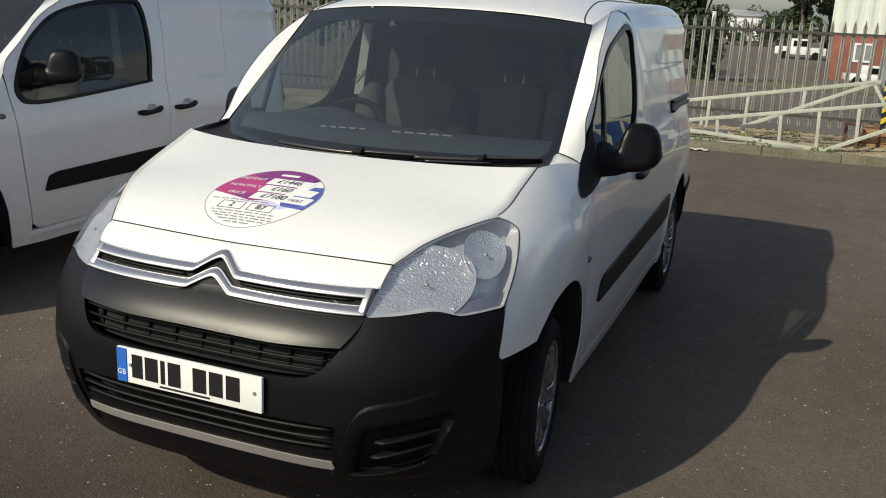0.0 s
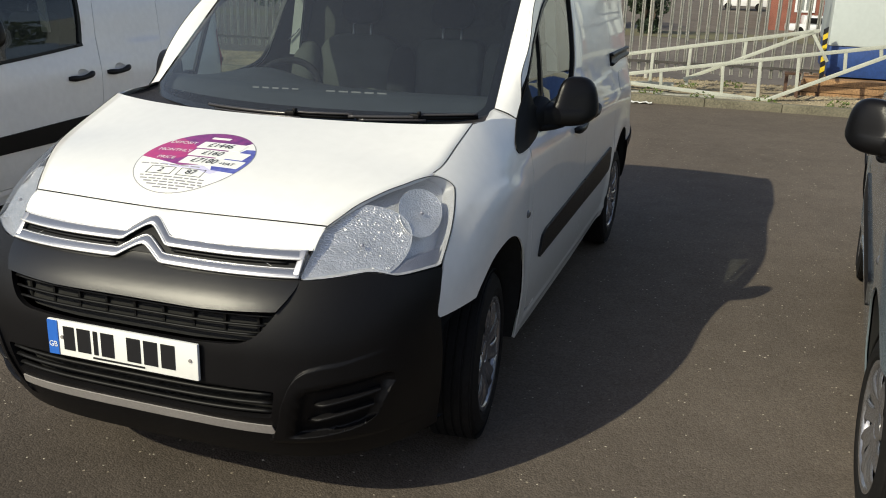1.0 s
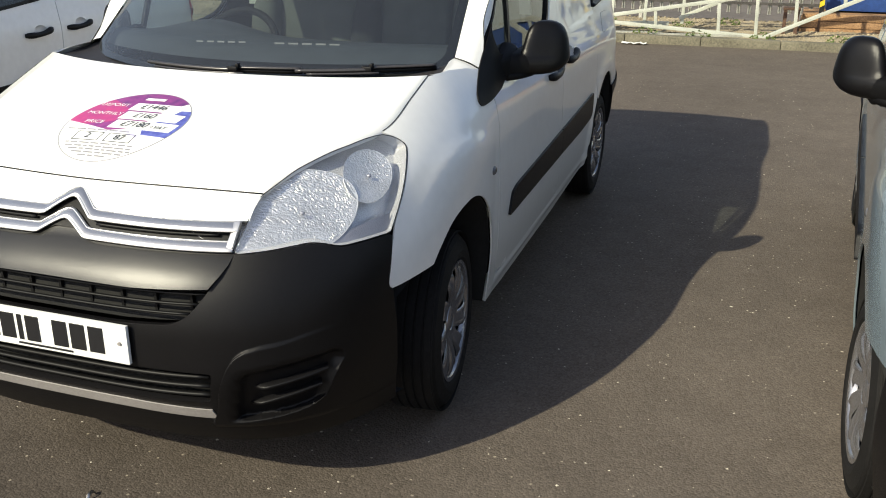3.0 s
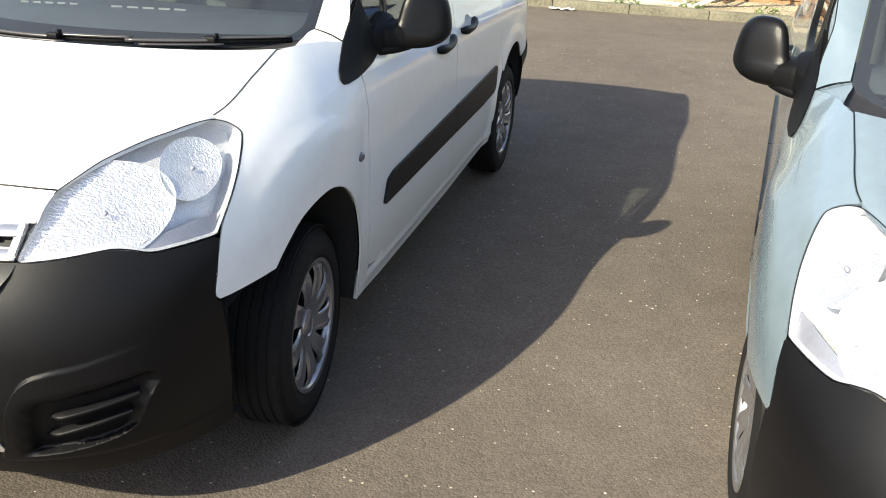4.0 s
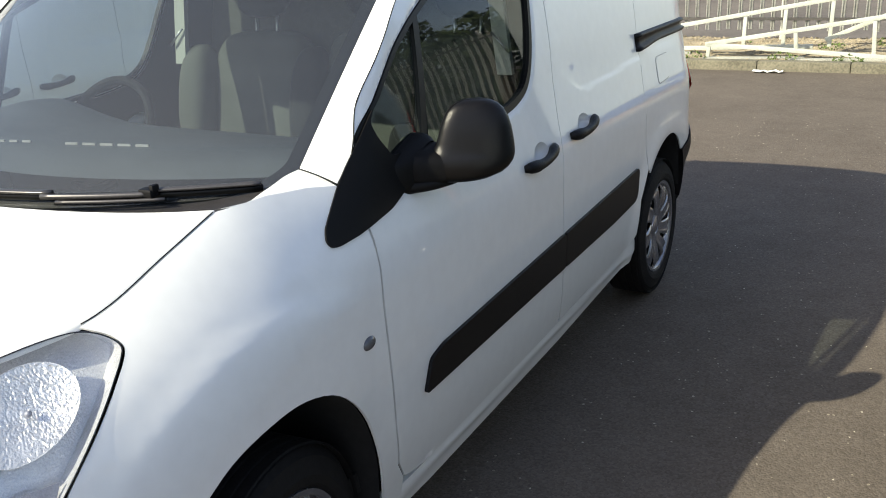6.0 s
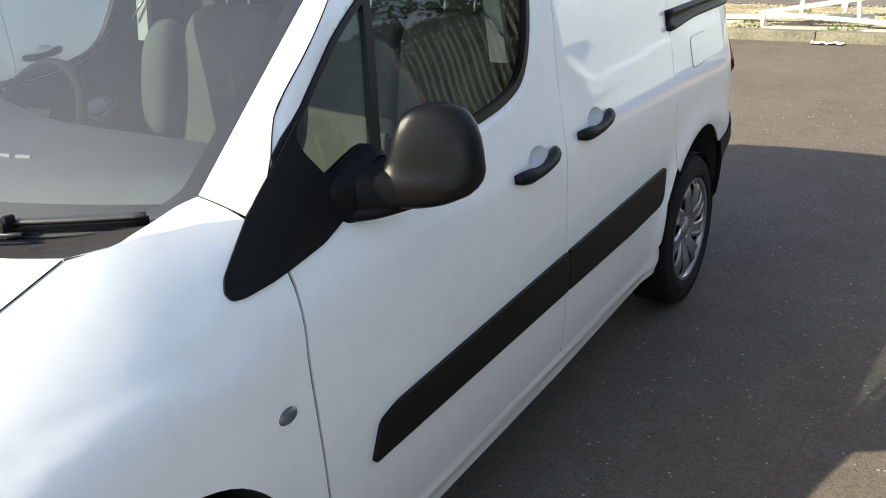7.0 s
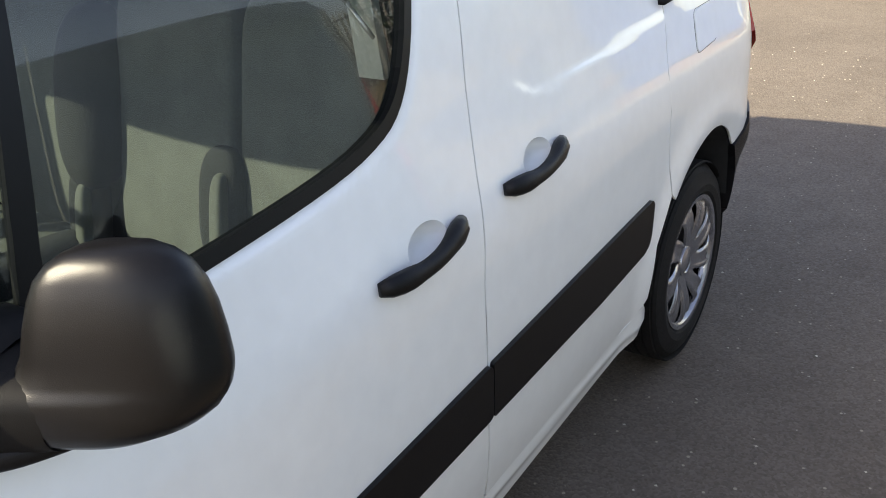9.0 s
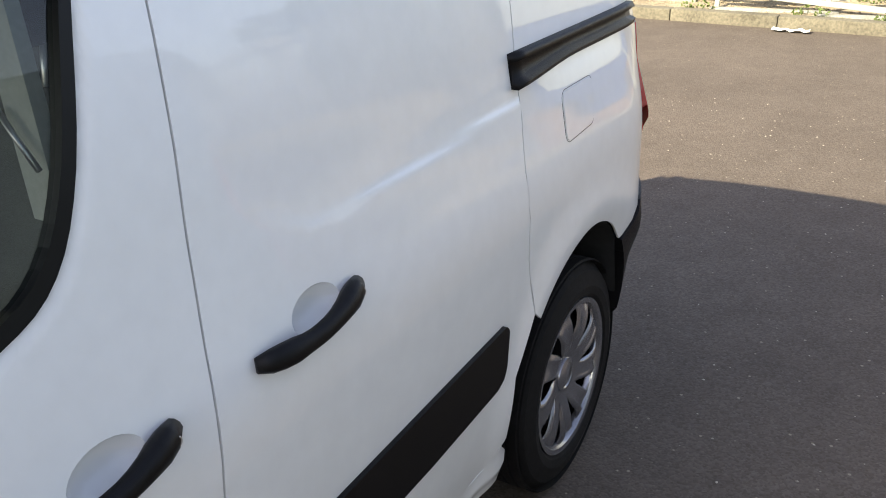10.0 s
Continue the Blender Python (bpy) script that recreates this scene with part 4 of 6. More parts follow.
def headlight(van, sg, surf, fl):
    """A clear lens over a pale housing with two faceted bowls and an indicator strip."""
    h = child("headlight", None, van, "clear headlamp with two faceted reflector bowls")
    lp = side_loop(LAMP)
    patch("lens", lp, surf, LENS, h, lift=0.003, depth=0.0, rim=False, step=0.025, flip=fl)
    q = Vector((0.35, 0.75, 0.86))
    sunk = lambda s, z, d: (lambda p: p + (q - p).normalized() * d)(Vector(hull(s, z)))
    back = lambda s, z: tuple(sunk(s, z, 0.052))
    patch("housing", lp, mirrored(back, sg), HOUSING, h, depth=0.0, rim=False, step=0.03, flip=fl)
    ring = dense(lp, 0.015)
    deep_surf = mirrored(back, sg)
    grid("bezel", lambda i, j: tuple(Vector(surf(*ring[i % len(ring)])).lerp(Vector(deep_surf(*ring[i % len(ring)])), j / 3)), len(ring) + 1, 4, HOUSING, h)
    ind = side_loop([(0.238, 0.814), (0.27, 0.829), (0.33, 0.839), (0.40, 0.847), (0.445, 0.846), (0.428, 0.818), (0.405, 0.805), (0.36, 0.804), (0.31, 0.804), (0.262, 0.805)])
    patch("indicator", ind, surf, LAMP_GREY, h, lift=-0.014, depth=0.004, step=0.02, flip=fl)
    edge = [Vector(surf(u, v)) for u, v in dense(lp, 0.02)]
    part("lamp_seal", sweep(edge + edge[:1], 0.0013, 6), SEAL, h)
    rnd = random.Random(12)
    for cy, cz, ry, rz, deep, nu, size in ((0.236, 0.882, 0.150, 0.080, 0.030, 96, 0.0031), (0.452, 0.944, 0.090, 0.052, 0.022, 64, 0.0031)):
        def bowl(u, v, jit=0.0):
            y, z = cy + ry * u, cz + 0.38 * ry * u + rz * v
            p = sunk(s_at(y, z), z, 0.014 + deep * (1 - u * u - v * v) + jit)
            return (sg * p.x, p.y, p.z)
        rim = [(math.cos(2 * math.pi * k / nu), math.sin(2 * math.pi * k / nu)) for k in range(nu)]
        flat_pts = list(rim)
        du, dv = size / ry, size / rz
        for a in range(int(-1 / du), int(1 / du) + 1):
            for e in range(int(-1 / dv), int(1 / dv) + 1):
                pt = ((a + 0.5 * (e % 2) + rnd.uniform(-0.22, 0.22)) * du, (e + rnd.uniform(-0.22, 0.22)) * dv)
                if math.hypot(*pt) < 0.97:
                    flat_pts.append(pt)
        co, _, fs, *_ = delaunay_2d_cdt([Vector(pt) for pt in flat_pts], [], [], 0, 1e-6)
        pts = [bowl(w.x, w.y, rnd.uniform(-0.0009, 0.0009) if w.length < 0.98 else 0.0) for w in co]
        child("reflector", mesh_of("reflector", pts, [tuple(f) for f in fs], REFLECTOR, smooth=False), h)
        part("bowl_rim", sweep([bowl(*pt) for pt in rim + rim[:1]], 0.0006, 6), HOUSING, h)
        c = sunk(s_at(cy, cz), cz, 0.022)
        bm = bmesh.new()
        bmesh.ops.create_uvsphere(bm, u_segments=14, v_segments=8, radius=0.006)
        cap = part("bulb_cap", bm, LAMP_GREY, h)
        cap.location = (sg * c.x, c.y, c.z)


def along(z, x0, x1, n=24, off=0.0, dz=0.0):
    """Points on the nose at one height, pushed in by off."""
    out = []
    for i in range(n):
        x = x0 + (x1 - x0) * i / (n - 1)
        p = hull(s_of_x(x, z), z)
        out.append((p[0], p[1] + off, z + dz))
    return out


def chevron(x, end, dip, peak):
    a = abs(x)
    top, foot = peak, (a - 0.078) / 0.437
    if a < 0.078:
        return dip + (top - dip) * (1 - (math.hypot(a / 0.078, 0.20) - 0.20) / 0.82)
    return dip + (end - dip) * foot ** 1.05


def front_end(van, spec):
    b = child("front_bumper", None, van, "matt black plastic front bumper with grille openings")
    side_u = [(0.503, 0.804), (0.498, 0.785), (0.486, 0.762), (0.467, 0.731), (0.441, 0.690), (0.412, 0.656), (0.37, 0.637), (0.2, 0.630)]
    upper = side_u + [(-x, z) for x, z in side_u[::-1]] + [(-0.3, 0.808), (-0.085, 0.808), (0, 0.848), (0.085, 0.808), (0.3, 0.808)]
    lower = [(-0.47, 0.50), (-0.45, 0.405), (0.45, 0.405), (0.47, 0.50), (0.30, 0.508), (-0.30, 0.508)]
    side = [(0.50, 0.640), (0.378, 0.637), (0.372, 0.66), (0.385, 0.705), (0.414, 0.788), (0.404, 0.796), (0.36, 0.797), (0.31, 0.797), (0.26, 0.798), (0.231, 0.810), (0.206, 0.817), (0.173, 0.814), (0.148, 0.810), (0.108, 0.805)]
    sl = side_loop([(0.47, 0.24), (0.43, 0.38), (0.405, 0.52), (0.388, 0.637)] + side[1:])
    top = front_loop([(0.505, 0.806), (0.40, 0.813), (0.25, 0.818), (0.082, 0.818), (0.04, 0.840), (0, 0.857), (-0.04, 0.840), (-0.082, 0.818), (-0.25, 0.818), (-0.40, 0.813), (-0.505, 0.806)])
    loop = sl + top + [(-u, v) for u, v in sl[::-1]] + front_loop([(-0.62, 0.235), (-0.35, 0.245), (0.35, 0.245), (0.62, 0.235)])
    ridge = spline([0.44, 0.475, 0.492, 0.506, 0.522, 0.549, 0.582, 0.648, 0.693, 0.733, 0.769, 0.86], [0.33, 0.40, 0.46, 0.50, 0.536, 0.565, 0.577, 0.587, 0.598, 0.604, 0.606, 0.60])
    shelf = spline([0.46, 0.548, 0.635, 0.675, 0.74], [0.331, 0.333, 0.346, 0.358, 0.40])

    def scooped(s, z):
        """The bumper's skin with a raised panel on each side, hollowed for the fins over a narrow shelf."""
        p = hull(s, z)
        x = abs(p[0])
        if not (0.42 < x < 0.86 and 0.31 < z < 0.66):
            return p
        out = smoothstep(-0.002, 0.013, ridge(x) - z) * (1 - smoothstep(0.73, 0.83, x)) * smoothstep(-0.03, 0.0, z - 0.325)
        left, right = 0.500 + 0.26 * (z - 0.36), 0.735 - 0.42 * max(0.0, 0.49 - z)
        k = smoothstep(-0.010, 0.030, 0.505 + 0.16 * (x - 0.55) - z) * smoothstep(-0.012, 0.030, x - left) * smoothstep(-0.030, 0.006, right - x) * smoothstep(-0.003, 0.012, z - shelf(x))
        o = 0.040 * k - 0.014 * out
        return (p[0] - math.copysign(0.5 * o, p[0]), p[1] + 0.87 * o, p[2])
    creases = []
    for line, reach, offs in ((ridge, (0.455, 0.80), (-0.008, -0.003, 0.001, 0.005, 0.009, 0.014, 0.020)), (shelf, (0.50, 0.70), (-0.012, -0.007, -0.003, 0.0, 0.003))):
        x = reach[0]
        while x < reach[1] and spec["rail"]:
            creases += [(s_of_x(sd * x, line(x) - o), line(x) - o) for o in offs for sd in (1, -1)]
            x += 0.009 / math.hypot(1, (line(x + 0.004) - line(x)) / 0.004)
    for q in range(18 if spec["rail"] else 0):
        z = 0.37 + 0.007 * q
        creases += [(s_of_x(sd * (0.735 - 0.42 * max(0.0, 0.49 - z) + o), z), z) for o in (-0.010, -0.002, 0.006, 0.014, 0.022, 0.032) for sd in (1, -1)]
    patch("shell", loop, scooped, BLACK, b, guides=creases, holes=[rounded(front_loop(upper), 0.02, 3), rounded(front_loop(lower), 0.01, 3)], step=0.008 if spec["sticker"] else 0.0125 if spec["rail"] else 0.03, depth=0.02)
    for sd in (1, -1):
        for z0, tilt, a, c in ((0.450, 0.20, 0.555, 0.722), (0.402, 0.25, 0.535, 0.705)):
            bm = bmesh.new()
            prev = None
            for i in range(19):
                x = a + (c - a) * i / 18
                zf = z0 + tilt * (x - 0.59)
                h = Vector(hull(s_of_x(sd * x, zf), zf))
                inn = Vector((-0.5 * sd, 0.87, 0))
                k = math.sin(math.pi * min(1, (i + 0.3) / 5) / 2)
                ring = [bm.verts.new(h + inn * (0.050 - (0.050 - q) * k) + Vector((0, 0, dz))) for q, dz in ((0.040, 0.006), (0.004, 0.001), (0.000, -0.003), (0.003, -0.008), (0.045, -0.018))]
                if prev:
                    for e in range(4):
                        bm.faces.new((prev[e], prev[e + 1], ring[e + 1], ring[e]))
                prev = ring
            part("fog_fin", bm, BLACK, b, sharp=60)
    # recesses
    deep = lambda o: (lambda s, z: (lambda p: (p[0] * 0.985, p[1] + o, p[2]))(hull(s, z)))
    grow = lambda lp: [(u * 1.06, v + (0.01 if v > np.mean([q[1] for q in lp]) else -0.01)) for u, v in lp]
    bow_loop = [(0.504, 0.810), (0.499, 0.785), (0.487, 0.762), (0.466, 0.732), (0.25, 0.726), (0, 0.728), (-0.25, 0.726), (-0.466, 0.732), (-0.487, 0.762), (-0.499, 0.785), (-0.504, 0.810), (-0.3, 0.814), (-0.085, 0.814), (-0.04, 0.836), (0, 0.854), (0.04, 0.836), (0.085, 0.814), (0.3, 0.814)]
    def bow(s, z):
        p = hull(s, z)
        k = smoothstep(0.82, 0.735, z) if z > 0.735 else 1
        return (p[0], p[1] - 0.020 * math.sin(math.pi * 0.5 * min(1, max(0, (0.822 - z) / 0.085))) + 0.006, p[2])
    patch("bow_panel", front_loop(bow_loop), bow, BOW, b, step=0.02, depth=0.03)
    patch("grille_back", grow(front_loop(upper)), deep(0.055), LINER, b, rim=False)
    patch("intake_back", grow(front_loop(lower)), deep(0.06), LINER, b, rim=False)
    for z, w in ((0.710, 0.452), (0.685, 0.436), (0.660, 0.412)):
        part("grille_slat", sweep(along(z, -w, w, 30, 0.020), 0.0055, 6, 0.7), GRILLE, b)
    for x in np.linspace(-0.40, 0.40, 9):
        z = 0.69
        p = hull(s_of_x(x, z), z)
        bm = bmesh.new()
        box(bm, x - 0.004, x + 0.004, p[1] + 0.042, p[1] + 0.055, 0.64, 0.725)
        part("grille_rib", bm, GRILLE, b)
    for z in (0.485, 0.455, 0.425):
        part("intake_slat", sweep(along(z, -0.455, 0.455, 30, 0.018), 0.010, 6, 0.6), GRILLE, b)
    patch("lip_strip", front_loop([(-0.455, 0.352), (-0.2, 0.357), (0.2, 0.357), (0.455, 0.346), (0.447, 0.378), (0.2, 0.389), (-0.2, 0.389), (-0.447, 0.382)]), hull, LIP, b, lift=0.004, depth=0.01, step=0.03)
    # chrome bars with two chevrons
    vee = chevron
    g = child("chrome_grille", None, van, "chrome grille bars with two chevrons")
    xs = [-0.500 + i / 80 for i in range(81)]
    for end, dip, peak, nm in ((0.867, 0.873, 0.918, "upper_bar"), (0.8235, 0.831, 0.870, "lower_bar")):
        bm = bmesh.new()
        prev = None
        for x in xs:
            z = vee(x, end, dip, peak)
            t = 0.0115
            ring = []
            for dz, o in ((-t, 0.0), (-t, 0.010), (-0.2 * t, 0.008), (t, 0.003), (t, -0.004)):
                p = hull(s_of_x(x, z + dz), z + dz)
                ring.append(bm.verts.new((p[0], p[1] - o, p[2])))
            if prev:
                for k in range(4):
                    bm.faces.new((prev[k], prev[k + 1], ring[k + 1], ring[k]))
            prev = ring
        ub = part(nm, bm, SATIN, g, sharp=60)
        for dz, o, r in ((-0.0085, 0.009, 0.0034), (0.0110, 0.004, 0.0012)):
            line = []
            for x in xs:
                z = vee(x, end, dip, peak) + dz
                p = hull(s_of_x(x, z), z)
                line.append((p[0], p[1] - o, p[2]))
            part("bright_edge", sweep(line, r, 8), BRIGHT, ub)
    for s in (1, -1):
        a, c = (hull(s_of_x(s * 0.490, z), z) for z in (0.818, 0.876))
        bm = bmesh.new()
        bar(bm, (a[0], a[1] - 0.002, a[2]), (c[0], c[1] - 0.002, c[2]), 0.020, 0.014, bevel=0.004)
        part("end_bar", bm, SATIN, g)
    loopz = [(x, vee(x, 0.872, 0.877, 0.922)) for x in xs] + [(x, vee(x, 0.818, 0.825, 0.866)) for x in xs[::-1]]
    patch("recess", front_loop(loopz), deep(0.012), GRILLE, g, rim=False, step=0.03)
    for s in (1, -1):
        part("inner_slat", sweep([(p[0], p[1] + 0.002, vee(p[0], 0.845, 0.852, 0.89)) for p in along(0.85, s * 0.10, s * 0.45, 20)], 0.004, 6), GRILLE, g)
    # number plate, its characters as plain bars
    pl = child("number_plate", None, van, "white plate with a blue end and dark bars")
    bm = bmesh.new()
    box(bm, -0.26, 0.26, -0.064, -0.052, 0.518, 0.630, 0.003)
    part("plate", bm, PLATE, pl)
    bm = bmesh.new()
    box(bm, -0.258, -0.222, -0.067, -0.0635, 0.520, 0.628)
    part("blue_end", bm, PLATE_BLUE, pl)
    for x, w in ((-0.193, 0.038), (-0.140, 0.046), (-0.098, 0.014), (-0.056, 0.044), (0.035, 0.046), (0.093, 0.046), (0.152, 0.046)):
        bm = bmesh.new()
        box(bm, x - w / 2 + 0.01, x + w / 2 + 0.01, -0.0665, -0.0635, 0.540, 0.614)
        part("character_bar", bm, INK, pl)
    for x in (-0.208, 0.236):
        bm = bmesh.new()
        bmesh.ops.create_cone(bm, cap_ends=True, segments=12, radius1=0.006, radius2=0.005, depth=0.004, matrix=pose(x, -0.066, 0.578, 90, 0, 0))
        part("plate_screw", bm, LIP, pl)
    cu = bpy.data.curves.new("country_letters", "FONT")
    cu.body, cu.size, cu.align_x, cu.extrude = "GB", 0.024, "CENTER", 0.0004
    ob = bpy.data.objects.new("country_letters", cu)
    me = bpy.data.meshes.new_from_object(ob)
    bpy.data.objects.remove(ob)
    me.transform(pose(-0.240, -0.0678, 0.545, 90, 0, 0))
    me.materials.append(PLATE)
    child("country_letters", me, pl)
    bm = bmesh.new()
    box(bm, -0.10, 0.08, -0.0665, -0.0635, 0.5265, 0.5315)
    part("small_bar", bm, INK, pl)


def interior(van, spec):
    c = child("cab", None, van, "dark grey cab interior")
    bm = bmesh.new()
    box(bm, -0.80, 0.80, 1.0, 2.58, 0.34, 0.40)
    part("cab_floor", bm, LINER, c)
    def dash(i, j):
        x = -0.74 + 1.48 * i / 30
        u = j / 12
        y = 1.02 + 0.22 * (x / 0.74) ** 2 + 0.62 * u - 0.30 * (x / 0.74) ** 2 * u
        z = 1.120 + 0.072 * smoothstep(-0.12, 0.20, u) - 0.03 * smoothstep(0.3, 0.8, u) - 0.42 * smoothstep(0.80, 1.0, u) + (0.062 * math.exp(-((x + 0.38) / 0.2) ** 2) * smoothstep(0.35, 0.65, u))
        return (x, y, z)
    grid("dashboard", dash, 31, 13, DASH, c)
    for a, b, w in (((-0.221, 1.082), (-0.027, 1.124), 0.0125), ((0.072, 1.134), (0.322, 1.182), 0.018)):
        for i in range(5):
            u = (i + 0.42) / 5
            x, y = a[0] + (b[0] - a[0]) * u, a[1] + (b[1] - a[1]) * u
            bm = bmesh.new()
            box(bm, -w, w, -0.002, 0.002, 1.191, 1.1965, 0.0, pose(x, y, 0, 0, 0, 12))
            part("vent_edge", bm, LIP, c)
    def puff(c, size, lean, square=0.55):
        """A padded block with rounded sides, leaning back."""
        def at(i, j):
            a, e = 2 * math.pi * i / 28, -math.pi / 2 + math.pi * j / 16
            k = lambda q: math.copysign(abs(q) ** square, q)
            x, y, z = k(math.cos(e)) * k(math.cos(a)) * size[0], k(math.cos(e)) * k(math.sin(a)) * size[1], k(math.sin(e)) * size[2]
            return (c[0] + x, c[1] + y + lean * z, c[2] + z)
        return at
    def headliner(i, j):
        v, u = -1 + i / 10, j / 6
        p = Vector(screen_skin(0.665 * v, 1.652 - 0.030 * abs(v) ** 2.4)) + Vector((0, 0.014, -0.004))
        return tuple(p.lerp(Vector((0.625 * v, 2.58, 1.70 - 0.04 * v * v)), u))
    grid("headliner", headliner, 21, 7, DASH, c)
    # bulkhead
    bm = bmesh.new()
    bm.faces.new([bm.verts.new(p) for p in ((-0.80, 2.54, 0.34), (0.80, 2.54, 0.34), (0.80, 2.55, 0.95), (0.70, 2.56, 1.45), (0.60, 2.57, 1.66), (-0.60, 2.57, 1.66), (-0.70, 2.56, 1.45), (-0.80, 2.55, 0.95))])
    part("bulkhead", bm, GREYCARD, c)
    # door pillar trim and seat belt
    for s in (1, -1):
        bm = bmesh.new()
        low = [bm.verts.new((s * x, y, 1.20)) for x, y in ((0.676, 2.330), (0.728, 2.330), (0.728, 2.352), (0.676, 2.352))]
        top = [bm.verts.new((s * x, y, 1.58)) for x, y in ((0.630, 2.338), (0.680, 2.338), (0.680, 2.356), (0.630, 2.356))]
        for i in range(4):
            bm.faces.new((low[i], low[(i + 1) % 4], top[(i + 1) % 4], top[i]))
        bm.faces.new(low)
        bm.faces.new(top)
        bmesh.ops.recalc_face_normals(bm, faces=bm.faces)
        part("pillar_trim", bm, PILLAR_TRIM, c, "pale grey plastic trim")
        part("seat_belt", sweep([(s * 0.662, 2.322, 1.335), (s * 0.690, 2.318, 1.308), (s * 0.725, 2.316, 1.272)], 0.004, 8), SATIN, c)
    ring = lathe([(-0.012, 0.050), (-0.012, 0.040), (-0.004, 0.036), (-0.004, 0.0)], 24)
    ring.transform(pose(0.66, 2.352, 1.02, 0, 0, 90))
    part("belt_reel", ring, FABRIC, c)
    grid("armrest", puff((0.17, 1.93, 0.80), (0.035, 0.17, 0.035), -0.1), 29, 17, FABRIC, c)
    # steering wheel
    bm = bmesh.new()
    R, r = 0.185, 0.016
    rings = []
    for i in range(36):
        a = 2 * math.pi * i / 36
        rings.append([bm.verts.new(((R + r * math.cos(b)) * math.cos(a), (R + r * math.cos(b)) * math.sin(a), r * math.sin(b))) for b in [2 * math.pi * k / 10 for k in range(10)]])
    for i in range(36):
        p, q = rings[i], rings[(i + 1) % 36]
        for k in range(10):
            bm.faces.new((p[k], p[(k + 1) % 10], q[(k + 1) % 10], q[k]))
    box(bm, -0.17, 0.17, -0.02, 0.02, -0.02, 0.0)
    box(bm, -0.02, 0.02, -0.17, 0.0, -0.02, 0.0)
    box(bm, -0.06, 0.06, -0.05, 0.05, -0.035, 0.012, 0.012)
    w = part("steering_wheel", bm, WHEEL_RIM, c)
    w.matrix_local = pose(-0.41, 1.67, 1.075, 58, 0, 0)
    def folded_arm(st, x, y, z):
        grid("armrest_recess", puff((x - 0.012, y + 0.025, z + 0.015), (0.054, 0.034, 0.120), 0.2, 0.7), 29, 17, FABRIC, st)
        grid("folded_armrest", puff((x + 0.012, y - 0.010, z), (0.017, 0.022, 0.095), 0.2, 0.6), 29, 17, FABRIC_PALE, st)

    def padded_seat(x, wd, square):
        st = child("seat", None, c)
        grid("seat_back", puff((x, 2.412, 1.015), (wd, 0.062, 0.30), 0.2, square), 29, 17, FABRIC_PALE, st)
        grid("seat_cushion", puff((x, 2.08, 0.685), (wd, 0.29, 0.085), 0.0), 29, 17, FABRIC_PALE, st)
        for s in (1, -1):
            part("headrest_post", sweep([(x + s * 0.05, 2.465, 1.26), (x + s * 0.05, 2.485, 1.40)], 0.006, 8), SATIN, st)
        grid("headrest", puff((x, 2.475, 1.445), (0.115, 0.045, 0.08), 0.2, 0.7), 29, 17, FABRIC, st)
        return st
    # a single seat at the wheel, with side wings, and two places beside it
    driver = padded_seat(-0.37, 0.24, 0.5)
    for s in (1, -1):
        # outer wing of the back pale, inner dark: sun and shade put into colour
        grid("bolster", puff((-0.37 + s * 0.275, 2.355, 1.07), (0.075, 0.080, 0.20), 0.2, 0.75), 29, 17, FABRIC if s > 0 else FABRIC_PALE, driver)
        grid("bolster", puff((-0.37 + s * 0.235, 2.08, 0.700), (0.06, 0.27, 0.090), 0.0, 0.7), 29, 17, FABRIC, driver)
    folded_arm(driver, -0.105, 2.27, 0.80)
    padded_seat(0.135, 0.178, 0.28)
    folded_arm(padded_seat(0.500, 0.172, 0.28), 0.318, 2.290, 0.885)


def bonnet_at(x, y, lift):
    e = hull(s_at(y, bonnet_edge(y)), bonnet_edge(y))
    p = bonnet_skin(x / e[0], y)
    return (p[0], p[1], p[2] + lift)


def lettering(name, text, size, x, y, lift, mat, parent, slant=0.0, stretch=1.0):
    """Words in the built-in font, laid on the bonnet."""
    cu = bpy.data.curves.new(name, "FONT")
    cu.body, cu.size, cu.align_x, cu.align_y, cu.shear = text, size, "CENTER", "CENTER", slant
    ob = bpy.data.objects.new(name, cu)
    me = bpy.data.meshes.new_from_object(ob)
    bpy.data.objects.remove(ob)
    for v in me.vertices:
        v.co = bonnet_at(x + v.co.x * stretch, y + v.co.y, lift)
    me.materials.append(mat)
    return child(name, me, parent)


def flat_piece(name, loop, lift, mat, parent, step=0.03):
    return patch(name, loop, lambda x, y: bonnet_at(x, y, 0), mat, parent, lift=lift, depth=0.0008, step=step)


